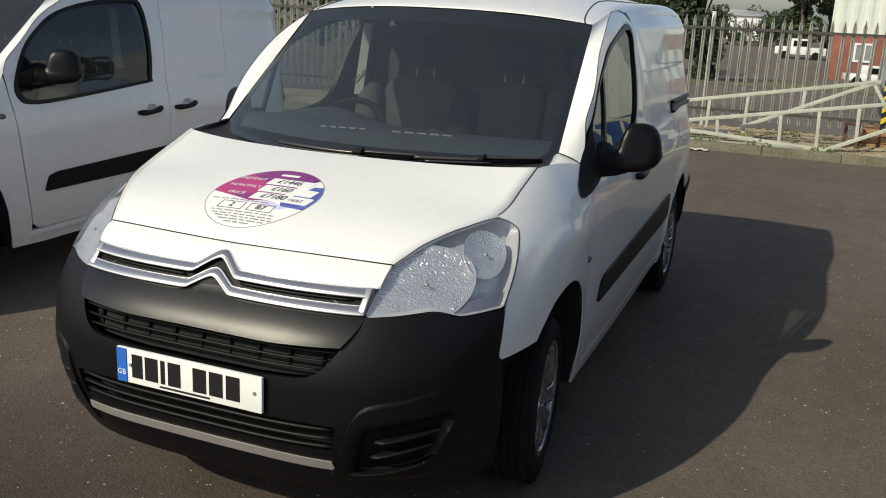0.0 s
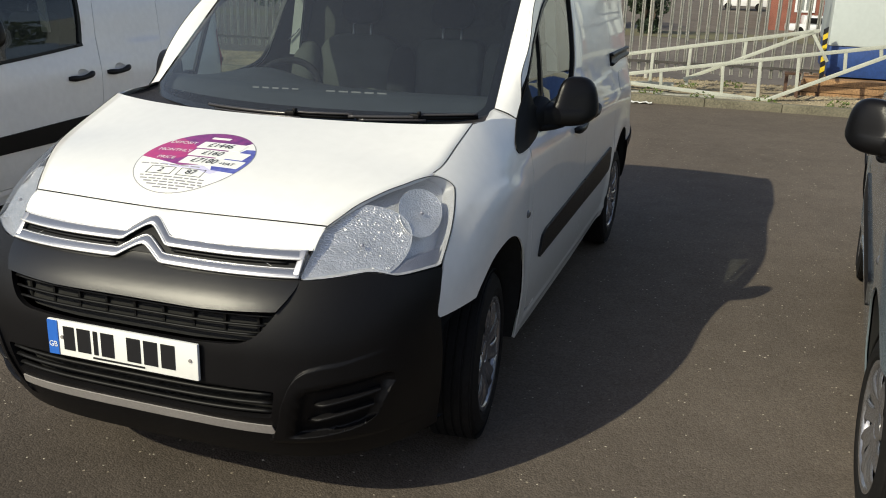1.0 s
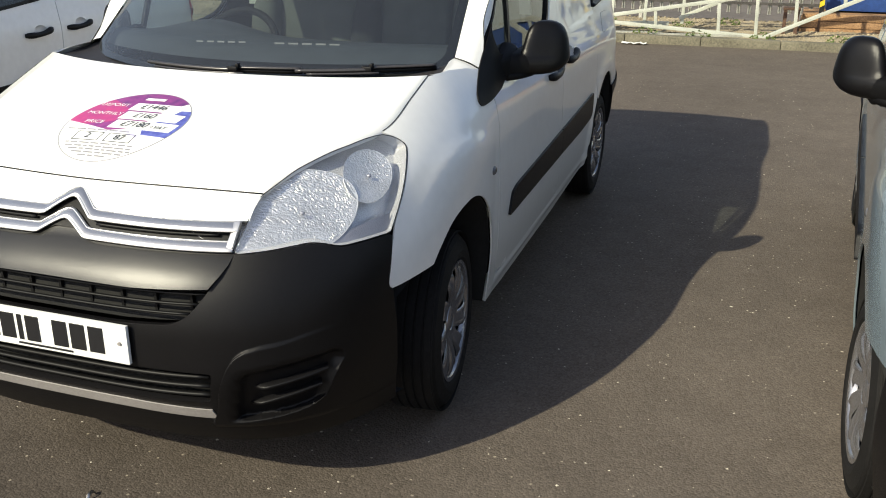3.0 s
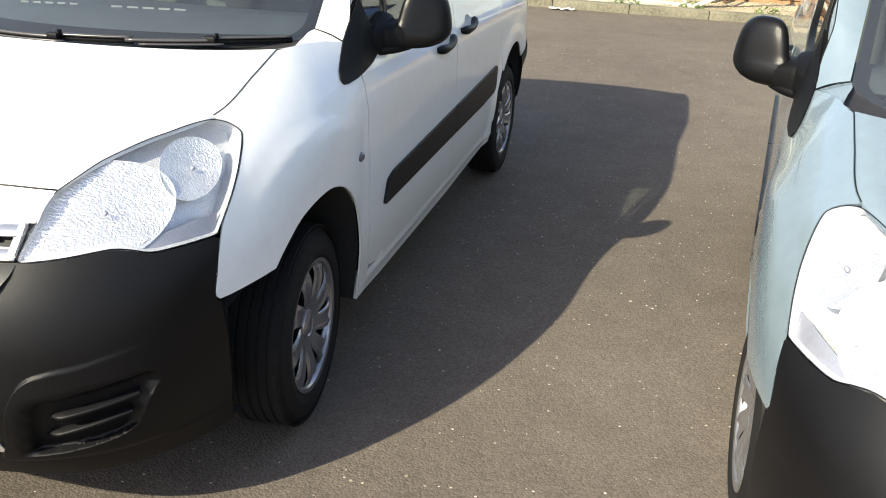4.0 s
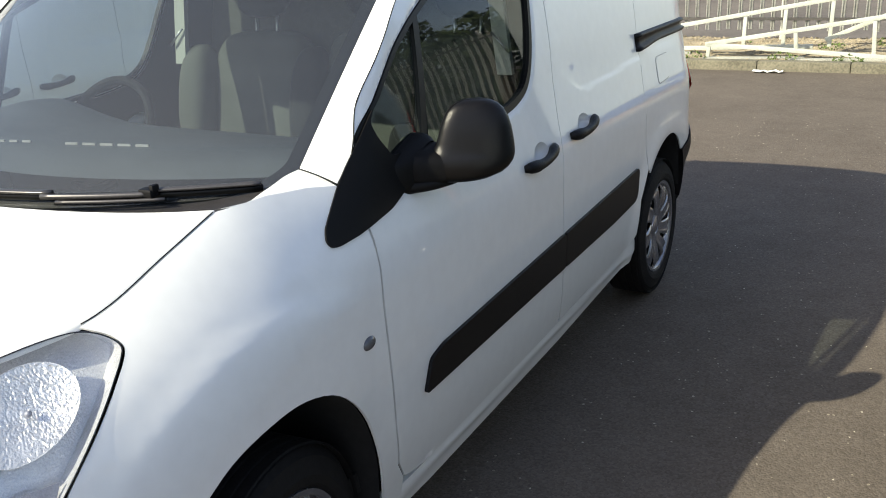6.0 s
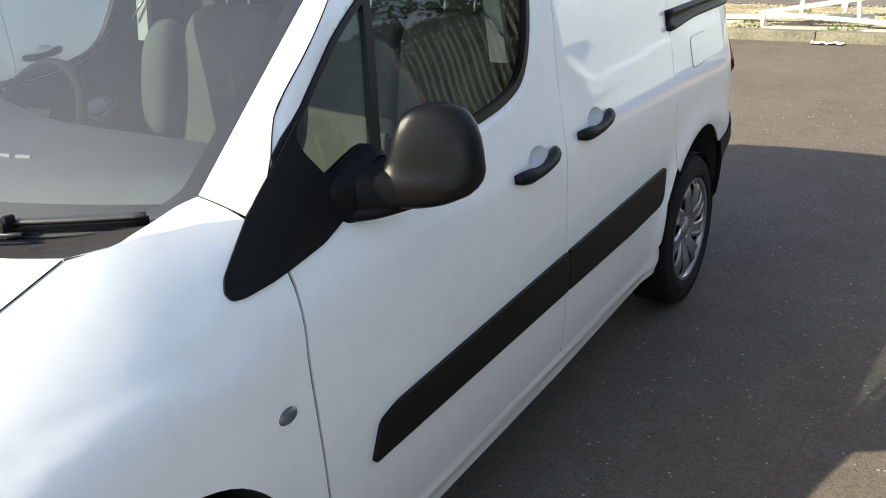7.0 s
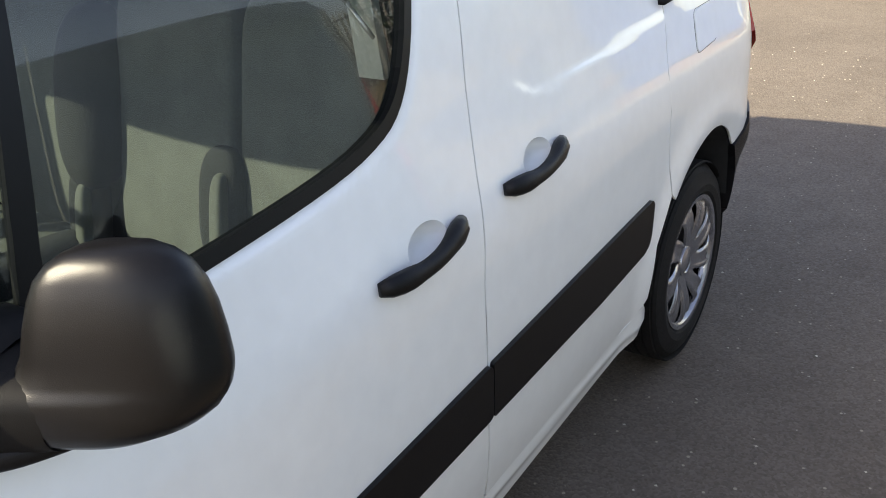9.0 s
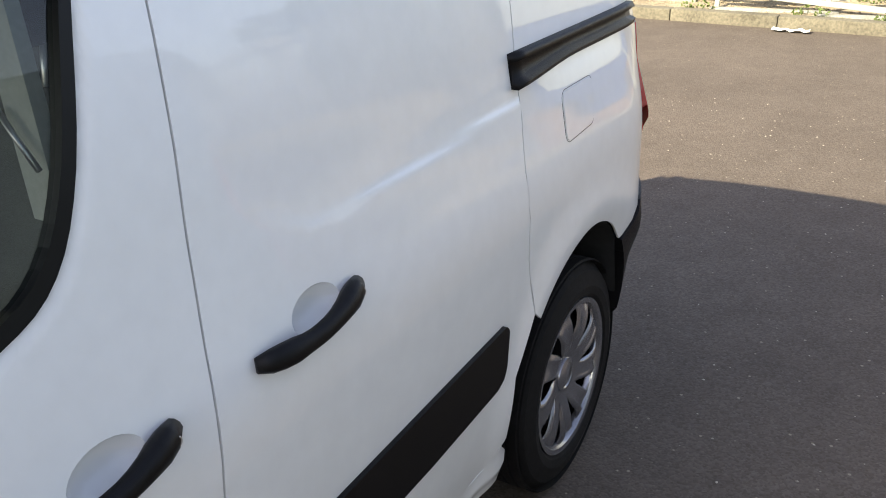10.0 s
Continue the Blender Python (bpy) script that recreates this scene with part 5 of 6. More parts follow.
def sticker(bonnet):
    """A round price sticker: purple above, white below, with printed figures."""
    s = child("price_sticker", None, bonnet, "round purple and white price sticker with printed figures")
    cx, cy, r = -0.036, 0.408, 0.195
    disc = [(cx + r * math.cos(2 * math.pi * k / 64), cy + r * math.sin(2 * math.pi * k / 64)) for k in range(64)]
    edge = lambda k: [(cx + k * r * math.cos(2 * math.pi * i / 64), cy + k * r * math.sin(2 * math.pi * i / 64)) for i in range(64)]
    patch("printed_edge", edge(1.0), lambda x, y: bonnet_at(x, y, 0), PRINT, s, holes=[edge(0.985)], lift=0.0010, depth=0.0004, step=0.03)
    flat_piece("disc", disc, 0.0006, PLATE, s)
    a1 = math.pi + 0.06
    arc = lambda a, b, n, k=0.99: [(cx + k * r * math.cos(a + (b - a) * i / n), cy + k * r * math.sin(a + (b - a) * i / n)) for i in range(n + 1)]
    flat_piece("purple_field", arc(0.82, a1, 34) + [(-0.13, 0.372), (-0.06, 0.355), (0.02, 0.372), (0.05, 0.50)], 0.0012, STICKER_PURPLE, s)
    flat_piece("crimson_field", arc(2.35, a1, 12) + [(-0.16, 0.380), (-0.075, 0.405), (-0.08, 0.49)], 0.0015, STICKER_RED, s)
    flat_piece("pale_field", [(-0.15, 0.366), (-0.06, 0.351), (0.02, 0.366), (0.06, 0.345), (0.10, 0.350), (0.07, 0.322), (0.0, 0.343), (-0.08, 0.343)], 0.0010, STICKER_PALE, s)
    flat_piece("blue_field", arc(-0.35, 0.52, 14) + [(0.10, 0.50), (0.075, 0.44), (0.045, 0.375), (0.06, 0.345)], 0.0012, STICKER_BLUE, s)
    for y, w, words, wide in ((0.505, "DEPOSIT", "\u00a31446", 0.166), (0.448, "MONTHLY", "\u00a3160", 0.205), (0.392, "PRICE", "\u00a37180+VAT", 0.215)):
        x0 = -0.075 + (y - 0.392) * -0.05
        lab = [(x0, y - 0.024), (x0 + wide, y - 0.024), (x0 + wide + 0.007, y + 0.024), (x0 + 0.007, y + 0.024)]
        flat_piece("label_box", rounded(lab, 0.004, 2), 0.0018, PLATE, s)
        lettering("figures", words[:5], 0.043, x0 + 0.080, y, 0.0032, INK, s, 0.2, 0.86)
        if words[5:]:
            lettering("figures", words[5:], 0.026, x0 + 0.165, y - 0.006, 0.0032, INK, s, 0.2, 0.86)
        lettering("caption", w, 0.026, x0 - 0.062, y + 0.002, 0.0028, PLATE, s)
    flat_piece("name_bar", [(-0.065, 0.552), (0.005, 0.552), (0.007, 0.566), (-0.063, 0.566)], 0.0022, PLATE, s)
    for x, w in ((-0.105, "2"), (0.005, "87")):
        ring = [(x - 0.045, 0.298), (x + 0.045, 0.298), (x + 0.045, 0.340), (x - 0.045, 0.340)]
        inner = [(x - 0.043, 0.300), (x + 0.043, 0.300), (x + 0.043, 0.338), (x - 0.043, 0.338)]
        patch("figure_box", ring, lambda u, v: bonnet_at(u, v, 0), INK, s, holes=[inner], lift=0.0016, depth=0.0005)
        lettering("figures", w, 0.036, x, 0.318, 0.0026, INK, s, 0.0, 1.0)
    rnd = random.Random(5)
    for y, a, b in ((0.352, -0.20, 0.03), (0.286, -0.16, 0.09), (0.272, -0.15, 0.10), (0.260, -0.13, 0.08), (0.248, -0.11, 0.06), (0.236, -0.08, 0.02)):
        reach = 0.92 * math.sqrt(r * r - (y - cy) ** 2)
        x, b = max(a, cx - reach), min(b, cx + reach)
        while x < b - 0.012:
            w = min(rnd.uniform(0.012, 0.035), b - x)
            flat_piece("print_bar", [(x, y - 0.0025), (x + w, y - 0.0025), (x + w, y + 0.0025), (x, y + 0.0025)], 0.0014, PRINT, s)
            x += w + 0.007


SPEC_A = dict(
    seam_f=[(1.262, 1.031), (1.267, 0.995), (1.267, 0.924), (1.264, 0.86), (1.270, 0.73), (1.285, 0.51), (1.298, 0.40), (1.33, 0.345)],
    seam_r=[(2.475, 1.64), (2.456, 1.443), (2.433, 1.275), (2.410, 1.12), (2.380, 0.956), (2.366, 0.84), (2.362, 0.62), (2.37, 0.40)],
    tri_edge=[(1.24, 1.09)], tri_low=(1.29, 1.12),
    window=smooth_loop(WINDOW, 4), quarter=(1.572, 1.665), handles=((2.078, 0.960), (2.460, 0.980)), trim=(1.42, 3.162), rail=True,
    mirror=(0.0, 0.0), repeater=(1.194, 0.779), sticker=True)
make_van(pose(0, 0, 0), WHITE, "white panel van with black bumper and purple price sticker", SPEC_A)
SPEC_B = dict(SPEC_A, sticker=False)
make_van(pose(2.898, -0.14, 0, 0, 0, -4.6), SILVER, "pale metallic blue panel van with black door mirrors", SPEC_B)
WINDOW_C = [(1.362, 1.15), (1.375, 1.07), (1.45, 1.040), (1.7, 1.045), (2.43, 1.106), (2.495, 1.135), (2.53, 1.30), (2.545, 1.46), (2.535, 1.59), (2.46, 1.645), (2.08, 1.615), (1.78, 1.55), (1.60, 1.455), (1.46, 1.335)]
SPEC_C = dict(
    seam_f=[(1.305, 1.20), (1.302, 1.10), (1.315, 0.90), (1.335, 0.69), (1.36, 0.50), (1.385, 0.36)],
    seam_r=[(2.70, 1.66), (2.68, 1.45), (2.655, 1.30), (2.635, 1.16), (2.612, 0.95), (2.595, 0.74), (2.59, 0.56), (2.60, 0.40)],
    tri_edge=[(1.28, 1.175)], tri_low=(1.312, 1.205),
    window=smooth_loop(WINDOW_C, 3), quarter=None, handles=((2.29, 0.920), (2.66, 0.930)), trim=(1.475, 3.15), rail=False,
    mirror=(0.0, 0.085), repeater=(1.228, 0.99), sticker=False)
make_van(pose(-3.345, 0.34, 0), WHITE_OLD, "dusty white panel van with black side trim", SPEC_C)

# ---- the yard ----
def ground_z(y):
    return 0.02 * max(0.0, y - 4.5) * smoothstep(4.0, 7.0, y) if y < 9.9 else 0.108


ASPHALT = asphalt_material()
YARD = material("far_yard", (0.135, 0.112, 0.090), 0.9, vary=0.2, scale=1.5, bump=0.3, bump_scale=40)
KERB = material("kerb_concrete", (0.175, 0.160, 0.112), 0.9, vary=0.25, scale=9, bump=0.5, bump_scale=80)
GRAVEL = material("gravel", (0.36, 0.30, 0.20), 0.95, vary=0.3, scale=12, bump=0.8, bump_scale=120)
GALV = material("galvanised_steel", (0.56, 0.55, 0.50), 0.5, metal=0.25, vary=0.15, scale=10)
PALEGREEN = material("pale_green_steel", (0.44, 0.455, 0.39), 0.5, vary=0.12, scale=14)


def ground_sheet():
    ys = [-700, -60, -25, -12, -6, -3, 0, 2, 4, 4.5, 5, 5.5, 6, 6.5, 7, 7.5, 8, 8.5, 9, 9.5, 9.76]
    xs = [-700, -60, -25, -12, -6, -3, 0, 3, 6, 12, 25, 60, 700]
    pos = [(x, y, ground_z(y)) for y in ys for x in xs]
    n = len(xs)
    faces = [(j * n + i, j * n + i + 1, (j + 1) * n + i + 1, (j + 1) * n + i) for j in range(len(ys) - 1) for i in range(n - 1)]
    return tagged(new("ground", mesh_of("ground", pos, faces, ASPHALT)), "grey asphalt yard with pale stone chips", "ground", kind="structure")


ground_sheet()
far_pts = [(11.7, 0.18), (12.3, -0.1), (14, -0.5), (30, -1.1), (70, -2.25), (95, -1.25), (150, -0.8), (900, -0.8)]
far = mesh_of("far_ground", [(x, y, z) for y, z in far_pts for x in (-700, 700)], [(2 * i, 2 * i + 1, 2 * i + 3, 2 * i + 2) for i in range(len(far_pts) - 1)], YARD)
tagged(new("far_ground", far), "worn grey yard beyond the fence", "ground", kind="structure")


def verge_z(x, y):
    return 0.185 + 0.07 * smoothstep(9.9, 11.0, y) - 0.15 * smoothstep(11.4, 12.0, y) + 0.02 * noise.noise(Vector((x * 1.3, y * 1.3, 0)))


nx, ny = 160, 14
pos = [(-20 + 44 * i / nx, 9.86 + 2.1 * j / ny, verge_z(-20 + 44 * i / nx, 9.86 + 2.1 * j / ny)) for j in range(ny + 1) for i in range(nx + 1)]
me = mesh_of("verge", pos, [(j * (nx + 1) + i, j * (nx + 1) + i + 1, (j + 1) * (nx + 1) + i + 1, (j + 1) * (nx + 1) + i) for j in range(ny) for i in range(nx)], GRAVEL)
tagged(new("verge", me), "dry gravel verge behind the kerb", "verge", kind="structure")
kerb = thing("kerb", "weathered concrete kerb stones along the verge", "kerb", kind="structure")
for i in range(44):
    bm = bmesh.new()
    box(bm, -20 + i * 0.915 + 0.0015, -20 + (i + 1) * 0.915 - 0.0015, 9.75, 9.89, 0.0, 0.205 + random.uniform(-0.004, 0.004), 0.018)
    part("kerb_stone", bm, KERB, kerb)


def stones(name, count, x0, x1, y0, y1, lo, hi, mat, label, seed, height=verge_z):
    """Loose chips scattered over a strip, in one mesh."""
    r = random.Random(seed)
    verts, faces = [], []
    for _ in range(count):
        x, y, s = r.uniform(x0, x1), r.uniform(y0, y1), r.uniform(lo, hi)
        z = height(x, y)
        b = len(verts)
        for dx, dy, dz in ((1, 0, 0.2), (0, 1, 0.1), (-1, 0, 0.2), (0, -1, 0.1), (0.1, 0.1, 0.8), (0, 0, -0.6)):
            verts.append((x + dx * s * r.uniform(0.6, 1.3), y + dy * s * r.uniform(0.6, 1.3), z + dz * s * r.uniform(0.6, 1.1)))
        for i in range(4):
            faces += [(b + i, b + (i + 1) % 4, b + 4), (b + (i + 1) % 4, b + i, b + 5)]
    return tagged(new(name, mesh_of(name, verts, faces, mat, smooth=False)), label, "stones", kind="stuff")


CHIP = material("pale_chip", (0.44, 0.40, 0.33), 0.8, vary=0.3, scale=30)
stones("gravel", 9000, -9, 9, 9.9, 11.5, 0.008, 0.024, GRAVEL, "loose buff gravel on the verge", 3)
stones("chippings", 4800, -3, 5, -2.5, 7.5, 0.0016, 0.0060, CHIP, "pale stone chippings on the asphalt", 4, lambda x, y: ground_z(y) - 0.001)


def fence_run(name, x0, x1, y, top, bottom, label):
    f = thing(name, label, "fence", kind="structure")
    for z in (top - 0.17, bottom + 0.13):
        bm = bmesh.new()
        box(bm, x0, x1, y - 0.022, y - 0.004, z - 0.017, z + 0.017)
        part("rail", bm, RAIL, f)
    n = int((x1 - x0) / 0.127)
    shape = None
    for i in range(n):
        if shape is None:
            bm = bmesh.new()
            prof = [(-0.025, 0.014), (-0.020, 0.001), (-0.010, 0.0), (-0.002, 0.012), (0.002, 0.012), (0.010, 0.0), (0.020, 0.001), (0.025, 0.014)]
            rows = [[bm.verts.new((px * k, py, z)) for px, py in prof] for z, k in ((bottom, 1), (top - 0.10, 1), (top - 0.075, 0.8), (top, 0.10))]
            for p, q in zip(rows, rows[1:]):
                for k in range(7):
                    bm.faces.new((p[k], p[k + 1], q[k + 1], q[k]))
            bmesh.ops.solidify(bm, geom=bm.faces[:], thickness=0.003)
            ob = part("pale", bm, GALV, f, smooth=False)
            shape = ob.data
        else:
            ob = child("pale", shape, f)
        ob.location = (x0 + 0.06 + i * 0.127, y, random.uniform(-0.012, 0.012))
        ob.rotation_euler = (0, random.uniform(-0.014, 0.014), 0)
    k = 0
    x = x0 + 0.32
    while x < x1:
        bm = bmesh.new()
        box(bm, x, x + 0.05, y + 0.064, y + 0.15, bottom - 0.3, top + 0.05, 0.006)
        part("post", bm, GALV, f)
        x += 2.75
    return f


RAIL = material("dull_steel", (0.07, 0.065, 0.06), 0.6, metal=0.3, vary=0.2, scale=8)
fence_run("fence", -19.48, 2.40, 11.21, 1.77, 0.37, "galvanised palisade fence with pointed pales")
fence_run("fence", 5.2, 24.0, 11.21, 2.35, 0.30, "tall galvanised palisade fence with pointed pales")


def truss(name, label, chords, posts, y, w=0.045):
    """A collapsed gate frame of painted steel bars."""
    t = thing(name, label, "metal frame", group="collapsed gate frames")
    for a, b in chords:
        bm = bmesh.new()
        bar(bm, (a[0], y, a[1]), (b[0], y, b[1]), 0.04, w, bevel=0.004)
        part("chord", bm, PALEGREEN, t)
    for (xa, za), (xb, zb) in posts:
        bm = bmesh.new()
        bar(bm, (xa, y + 0.003, za), (xb, y + 0.003, zb), 0.034, 0.040, bevel=0.003)
        part("upright", bm, PALEGREEN, t)
    return t


up = lambda x: 0.334 + (x + 0.474) * (0.954 - 0.334) / (3.185 + 0.474)
lo = lambda x: 0.334 - (x + 0.474) * (0.334 - 0.200) / (1.76 + 0.474) if x < 1.76 else 0.200 + (x - 1.76) * (0.889 - 0.2) / (3.195 - 1.76)
truss("gate_frame", "pale green steel gate frame leaning on the verge", [((-0.50, 0.33), (3.4, up(3.4))), ((-0.50, 0.335), (1.76, 0.20)), ((1.76, 0.20), (3.3, 0.93))],
      [((x, lo(x)), (x - 0.02, up(x))) for x in (0.46, 1.22, 1.66, 2.10, 2.62, 3.0)] + [((-0.47, 0.18), (-0.46, 0.34))], 10.10)
upb = lambda x: 0.545 + (x + 0.65) * (1.06 - 0.545) / (2.241 + 0.65)
truss("gate_frame", "pale green steel gate frame lying behind another", [((-1.6, upb(-1.6)), (2.28, upb(2.28))), ((0.72, 0.37), (2.22, 1.05)), ((-1.5, 0.24), (0.6, 0.30))],
      [((x - 0.01, 0.30 if x < 0.9 else 0.37 + (x - 0.72) * 0.453), (x, upb(x))) for x in (-1.0, -0.12, 0.30, 0.77, 1.44)] + [((2.20, 1.05), (2.42, 0.70))], 10.30)
for x0, x1, yy, zz in ((-0.5, 0.55, 10.0, 0.19), (0.4, 1.5, 9.98, 0.195), (-1.9, -0.7, 10.15, 0.2)):
    bm = bmesh.new()
    bar(bm, (x0, yy, zz), (x1, yy + 0.12, zz + 0.01), 0.10, 0.025, bevel=0.004)
    tagged(part("board", bm, material("grey_timber", (0.36, 0.36, 0.31), 0.85, vary=0.25, scale=14), None), "weathered grey board lying on the gravel", "board", group="loose boards")

# white and blue container on timber, with a striped post
box_white = material("container_white", (0.50, 0.55, 0.54), 0.45, vary=0.03, scale=3)
box_blue = material("container_blue", (0.02, 0.06, 0.22), 0.45, vary=0.15, scale=6)
timber = material("orange_timber", (0.30, 0.175, 0.085), 0.85, vary=0.35, scale=10)
ct = thing("container", "white steel container with a blue base on timber", "container")
bm = bmesh.new()
box(bm, 2.44, 4.90, 10.88, 13.2, 0.86, 3.1, 0.02)
part("upper_box", bm, box_white, ct)
bm = bmesh.new()
box(bm, 2.46, 4.88, 10.90, 13.18, 0.47, 0.858, 0.01)
part("base", bm, box_blue, ct)
tb = thing("timber_stack", "orange-brown timber baulks under the container", "timber")
for j, z in enumerate((0.20, 0.285, 0.37)):
    for i in range(4):
        bm = bmesh.new()
        box(bm, 2.15 + 0.02 * j + 0.01 * i, 4.95, 10.62 + i * 0.22, 10.82 + i * 0.22, z, z + 0.078, 0.006)
        part("baulk", bm, timber, tb)
rust = material("rusty_steel", (0.10, 0.055, 0.035), 0.85, vary=0.35, scale=20)
rb = thing("steel_stand", "rusty steel stand on the verge", "stand")
for x, y in ((1.98, 10.45), (2.12, 10.45), (1.98, 10.58), (2.12, 10.58)):
    bm = bmesh.new()
    box(bm, x - 0.02, x + 0.02, y - 0.02, y + 0.02, 0.19, 0.50)
    part("leg", bm, rust, rb)
bm = bmesh.new()
box(bm, 1.95, 2.15, 10.42, 10.61, 0.50, 0.53, 0.004)
part("top", bm, rust, rb)
yel = material("yellow_paint", (0.70, 0.50, 0.02), 0.5, vary=0.1, scale=20)
po = thing("marker_post", "yellow and black striped post", "post")
for k in range(9):
    bm = bmesh.new()
    z = 0.46 + k * 0.068
    q = [(-0.027, 0.0), (0.027, 0.035), (0.027, 0.103), (-0.027, 0.068)]
    f = [bm.verts.new((2.385 + a + 0.003 * (k - 4) * -1, 10.60, z + b)) for a, b in q] + [bm.verts.new((2.385 + a + 0.003 * (k - 4) * -1, 10.66, z + b)) for a, b in q]
    for i in range(4):
        bm.faces.new((f[i], f[(i + 1) % 4], f[4 + (i + 1) % 4], f[4 + i]))
    bm.faces.new(f[:4][::-1])
    bm.faces.new(f[4:])
    part("stripe", bm, yel if k % 2 else INK, po, smooth=False)
bm = bmesh.new()
box(bm, 2.372, 2.398, 10.615, 10.645, 0.20, 0.49)
part("stake", bm, rust, po)

# litter by the kerb
bm = bmesh.new()
bmesh.ops.create_grid(bm, x_segments=8, y_segments=4, size=0.5)
rr = random.Random(9)
for v in bm.verts:
    v.co = Vector((v.co.x * 0.30, v.co.y * 0.09, 0.012 + rr.uniform(0, 0.022)))
bmesh.ops.solidify(bm, geom=bm.faces[:], thickness=0.003)
lt = part("litter", bm, PLATE, None)
lt.location = (0.262, 9.655, ground_z(9.65))
tagged(lt, "crumpled white paper lying by the kerb", "litter")


# ---- plants ----
LEAF = material("leaf_green", (0.055, 0.085, 0.025), 0.7, vary=0.35, scale=3)
LEAF2 = material("dark_leaf", (0.030, 0.050, 0.022), 0.7, vary=0.35, scale=3)
BARK = material("bark", (0.09, 0.07, 0.05), 0.9, vary=0.3, scale=6)
WEED = material("weed_green", (0.12, 0.17, 0.04), 0.7, vary=0.3, scale=10)


def leaf_mesh(name, centres, count, size, mat, seed, flat=0.0):
    r = random.Random(seed)
    verts, faces = [], []
    for _ in range(count):
        c, rad = r.choice(centres)
        d = Vector((r.gauss(0, 1), r.gauss(0, 1), r.gauss(0, 1))).normalized() * rad * r.uniform(0.55, 1.05) ** 0.6
        p = Vector(c) + Vector((d.x, d.y, d.z * (1 - flat)))
        a = Vector((r.gauss(0, 1), r.gauss(0, 1), r.gauss(0, 1))).normalized() * size * r.uniform(0.6, 1.3)
        b = a.cross(Vector((r.gauss(0, 1), r.gauss(0, 1), r.gauss(0, 1)))).normalized() * size * r.uniform(0.35, 0.7)
        i = len(verts)
        verts += [p - a, p + b, p + a, p - b]
        faces.append((i, i + 1, i + 2, i + 3))
    return mesh_of(name, verts, faces, mat, smooth=False)


def tree(x, y, z, h, w, seed, mat, label, leaves=2600, low=0.25):
    r = random.Random(seed)
    t = thing("tree", label, "tree", pose(x, y, z), "trees beyond the fence")
    part("trunk", sweep([(0, 0, 0), (0.05 * w, 0, h * 0.25), (-0.03 * w, 0.04 * w, h * 0.55), (0, 0, h * 0.9)], 0.05 * w, 8, 1, [1.2, 0.9, 0.6, 0.2]), BARK, t)
    cs = []
    for k in range(13):
        a, u = r.uniform(0, 6.28), r.uniform(low, 0.95)
        q = w * 0.42 * math.sin(math.pi * min(1, u * 0.9 + 0.1)) * r.uniform(0.4, 1.0)
        c = (q * math.cos(a), q * math.sin(a), h * u)
        cs.append((c, w * r.uniform(0.16, 0.28)))
        if k < 6:
            part("limb", sweep([(0, 0, h * u * 0.6), (c[0] * 0.5, c[1] * 0.5, h * u * 0.85), c], 0.018 * w, 6, 1, [1, 0.7, 0.3]), BARK, t)
    child("crown", leaf_mesh("crown", cs, leaves, 0.045 * w, mat, seed), t)
    return t


tree(-6.0, 60, -1.9, 7.5, 4.6, 11, LEAF2, "dark green conifer-like tree beyond the yard", 4200, 0.04)
tree(-5.2, 58, -1.9, 4.6, 2.2, 12, LEAF2, "dark green bush beyond the yard", 2200, 0.04)
tree(-1.2, 104, -1.2, 9.0, 5.4, 13, LEAF, "broad green tree beyond the yard", 4200, 0.04)
tree(1.6, 108, -1.2, 8.0, 4.4, 14, LEAF, "broad green tree beyond the yard", 2600, 0.04)
for k, (x, y, h) in enumerate(((-11, 66, 7.5), (-15, 60, 6.5), (-20, 64, 7.5), (-27, 55, 8.5), (-34, 60, 6.5), (-16, 172, 6.0), (-11, 176, 6.4), (-6.5, 170, 5.6), (-23, 165, 7.0))):
    tree(x, y, -1.4, h, 6.0, 20 + k, LEAF2 if k % 2 else LEAF, "green tree in the far hedge", 1500, 0.05)
for k in range(6):
    tree(-14.5 + 2.0 * k, 124 + (k % 2), -1.1, 3.0 + 0.4 * (k % 3), 3.4, 60 + k, LEAF2 if k % 2 else LEAF, "low green bush before the white building", 900, 0.05)
# shrubs out of view, added to put green into the reflections
for k in range(8):
    tree(6.5 + k * 2.1, 13.6 + (k % 3) * 1.1, -0.4, 3.6 + (k % 3) * 0.7, 2.6, 40 + k, LEAF, "unseen green shrub tree added behind the tall fence for reflections", 1800)
clumps = []
for x, y in ((0.35, 9.93), (1.0, 9.92), (-0.6, 9.95), (-1.6, 10.0), (1.75, 9.95), (0.75, 10.6), (-0.3, 10.9), (2.6, 9.95), (-2.6, 9.95), (1.3, 10.8)):
    clumps += [((x + dx, y, verge_z(x, y) + dz), q) for dx, dz, q in ((0, 0.04, 0.09), (0.09, 0.03, 0.06), (-0.1, 0.03, 0.05))]
tagged(new("weeds", leaf_mesh("weeds", clumps, 900, 0.018, WEED, 70, 0.3)), "low green weeds growing in the gravel", "weeds", kind="stuff")

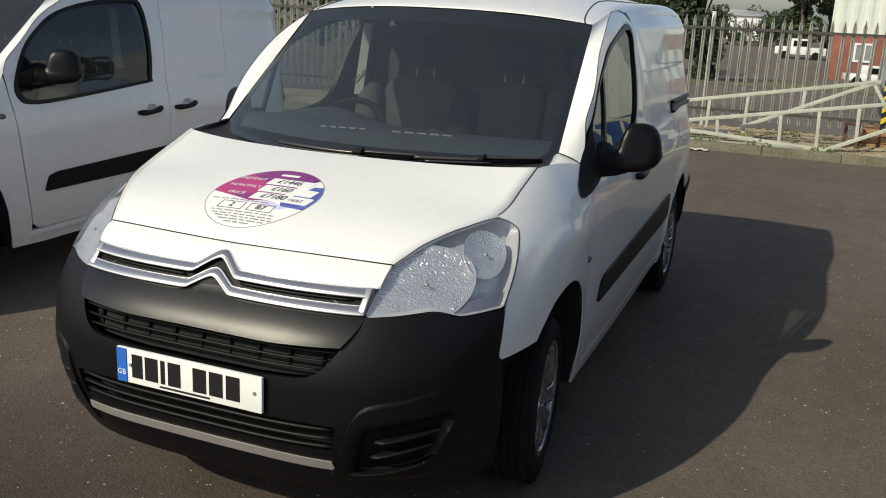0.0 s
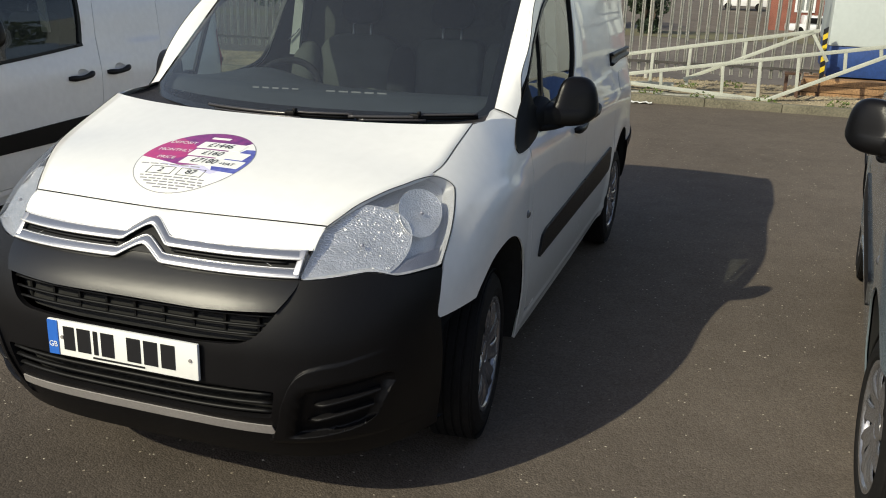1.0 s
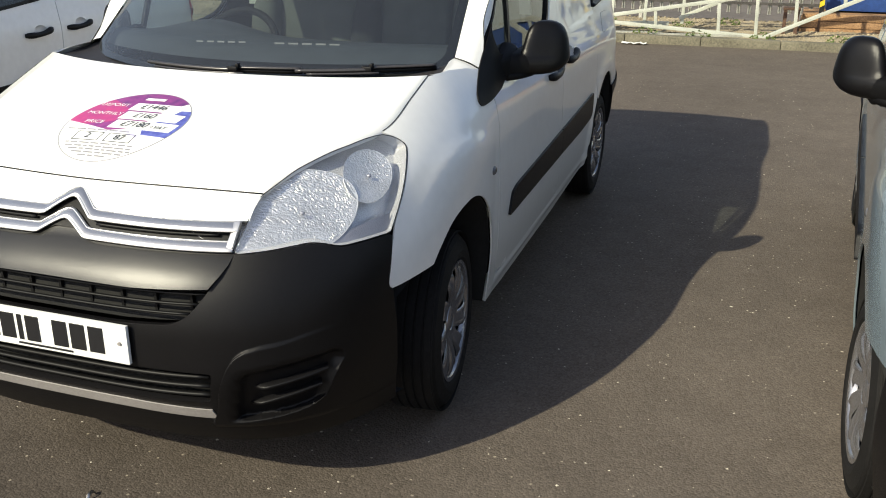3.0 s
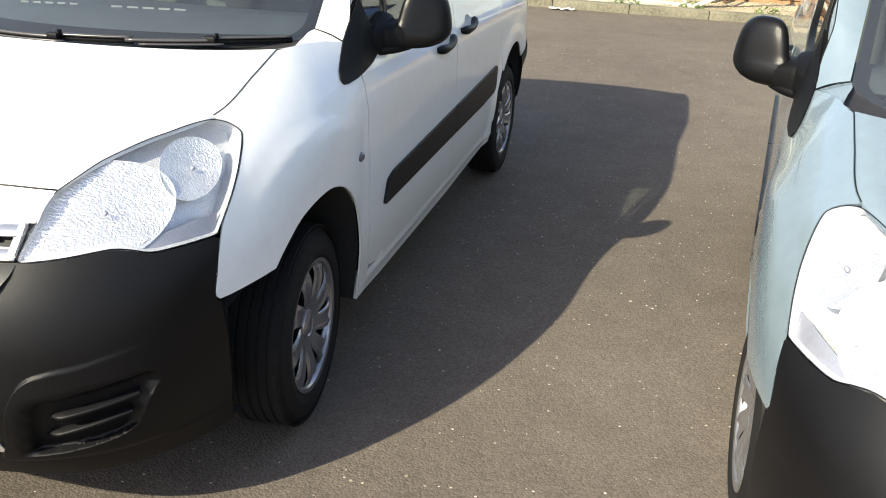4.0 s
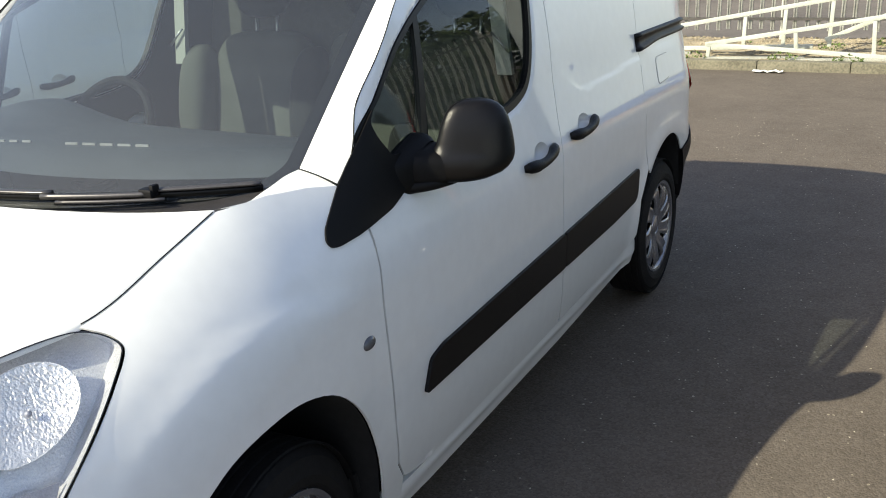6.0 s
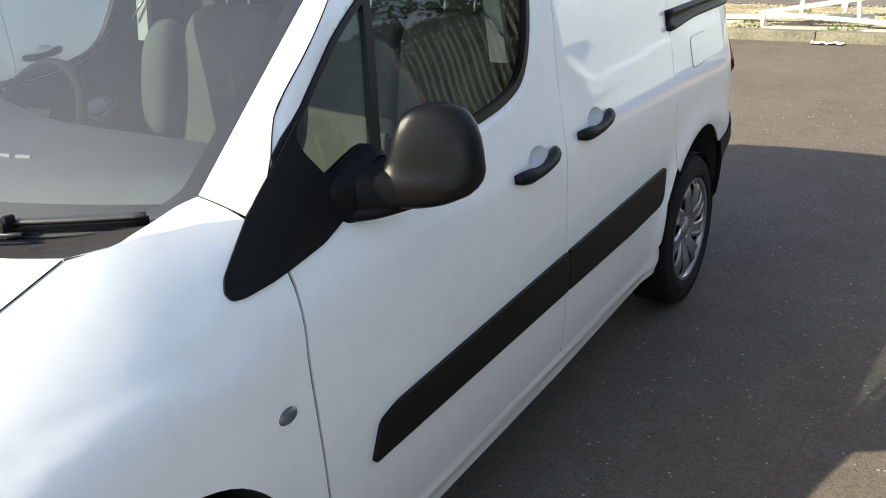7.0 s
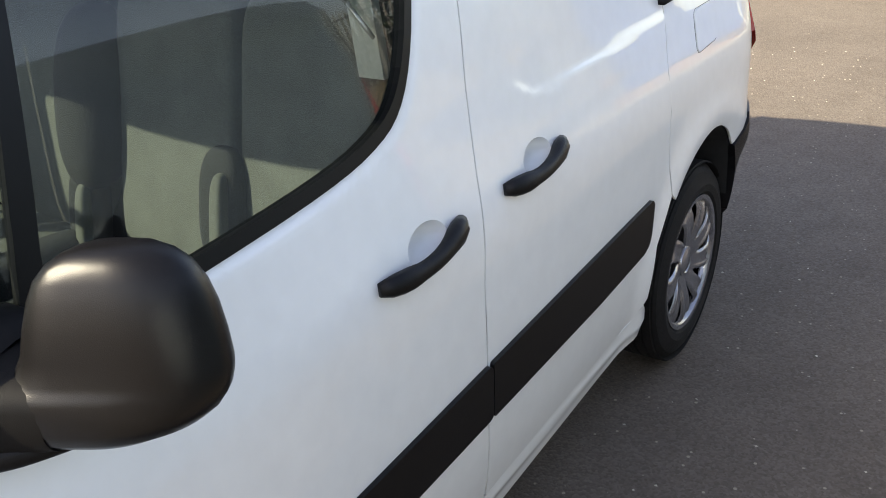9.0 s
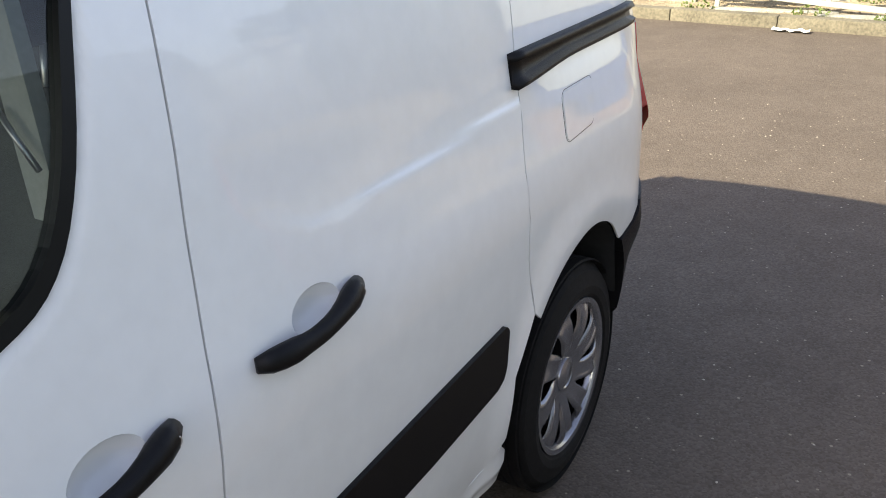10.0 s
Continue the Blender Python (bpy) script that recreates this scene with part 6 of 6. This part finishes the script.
# ---- beyond the yard ----
BRICK = material("red_brick", (0.26, 0.10, 0.07), 0.9, vary=0.2, scale=3)
CLAD = material("pale_cladding", (0.62, 0.66, 0.60), 0.6, vary=0.05, scale=2)
ROOFC = material("roof_sheet", (0.40, 0.40, 0.38), 0.7, vary=0.1, scale=2)
bd = thing("brick_building", "red brick building with pale green cladding above", "building", pose(0, 74, 0))
bm = bmesh.new()
box(bm, 1.75, 30, 0, 14, -2.4, 1.28)
part("brick_wall", bm, BRICK, bd)
bm = bmesh.new()
n = 120
vs = []
for i in range(n + 1):
    x = 1.70 + 28.4 * i / n
    d = -0.10 if (i // 2) % 2 else -0.04
    vs.append((bm.verts.new((x, d, 1.28)), bm.verts.new((x, d, 7.5))))
for p, q in zip(vs, vs[1:]):
    bm.faces.new((p[0], q[0], q[1], p[1]))
box(bm, 1.70, 30.1, 0, 14, 1.285, 7.5)
part("cladding", bm, CLAD, bd, smooth=False)
bm = bmesh.new()
box(bm, 1.4, 30.4, -0.3, 14.3, 7.5, 7.8)
part("roof", bm, ROOFC, bd)
wn_ = child("window", None, bd)
bm = bmesh.new()
for a, b, c, d in ((3.5, 4.95, 0.55, 0.70), (3.5, 4.95, -0.70, -0.55), (3.5, 3.66, -0.55, 0.55), (4.79, 4.95, -0.55, 0.55), (4.15, 4.30, -0.55, 0.55)):
    box(bm, a, b, -0.08, 0.0, c, d)
part("frame", bm, WHITE_OLD, wn_)
bm = bmesh.new()
box(bm, 3.64, 4.80, -0.03, -0.004, -0.56, 0.56)
part("pane", bm, material("far_pane", (0.24, 0.26, 0.25), 0.15, vary=0.1), wn_)
wb = thing("white_building", "low white building with a pale roof", "building", pose(0, 150, 0))
bm = bmesh.new()
box(bm, -13.2, -8.3, 0, 10, -1.0, 2.9)
part("wall", bm, WHITE_OLD, wb)
bm = bmesh.new()
v = [bm.verts.new(p) for p in ((-13.5, -0.4, 2.9), (-8.0, -0.4, 2.9), (-8.0, 10.4, 2.9), (-13.5, 10.4, 2.9), (-13.5, 5, 3.9), (-8.0, 5, 3.7))]
for f in ((0, 1, 5, 4), (2, 3, 4, 5), (0, 4, 3), (1, 2, 5)):
    bm.faces.new([v[i] for i in f])
part("roof", bm, ROOFC, wb)


def far_car(name, label, x, y, z, length, height, cab, turn):
    """A parked vehicle far off: body, cabin, windows and wheels."""
    c = thing(name, label, "car", pose(x, y, z, 0, 0, turn), "vehicles in the far yard")
    bm = bmesh.new()
    box(bm, 0, length, -0.85, 0.85, 0.35, height * 0.58, 0.12)
    part("body", bm, WHITE_OLD, c)
    bm = bmesh.new()
    box(bm, length * cab[0], length * cab[1], -0.76, 0.76, height * 0.56, height, 0.16)
    part("cabin", bm, WHITE_OLD, c)
    for u in (0.14, 0.56):
        a = length * (cab[0] + (cab[1] - cab[0]) * u)
        bm = bmesh.new()
        box(bm, a, a + length * (cab[1] - cab[0]) * 0.32, -0.80, -0.765, height * 0.62, height * 0.90, 0.01)
        part("window", bm, SEAL, c)
    for u in (0.19, 0.80):
        w = part("wheel", lathe([(-0.1, 0.0), (-0.1, 0.30), (-0.06, 0.34), (0.06, 0.34), (0.1, 0.30), (0.1, 0.0)], 20), RUBBER, c)
        w.matrix_local = pose(length * u, -0.78, 0.34, 0, 0, 90)
    return c


far_car("pickup_truck", "white pickup truck parked in the far yard", -3.0, 93, -1.28, 4.6, 1.85, (0.30, 0.66), 3)
far_car("car", "white hatchback parked by the brick building", 3.0, 71, -2.25, 4.2, 1.45, (0.25, 0.95), 8)



# a worn grass strip beyond the fence
GRASS = material("dry_grass", (0.105, 0.105, 0.045), 0.95, vary=0.3, scale=1.2, hue=(0.13, 0.105, 0.065), bump=0.4, bump_scale=30)
rg = random.Random(21)
rows = []
for i in range(81):
    x = -80 + 2.0 * i
    y0, y1 = 53.5 + rg.uniform(-1.2, 1.2), 69.6 - rg.uniform(0, 3.0)
    rows += [(x, y, -1.1 - 0.02875 * (y - 30) + 0.02) for y in (y0, (y0 + y1) / 2, y1)]
tagged(new("grass", mesh_of("grass", rows, [(3 * i + k, 3 * i + k + 3, 3 * i + k + 4, 3 * i + k + 1) for i in range(80) for k in range(2)], GRASS)), "strip of worn dry grass in the far yard", "grass", kind="structure")
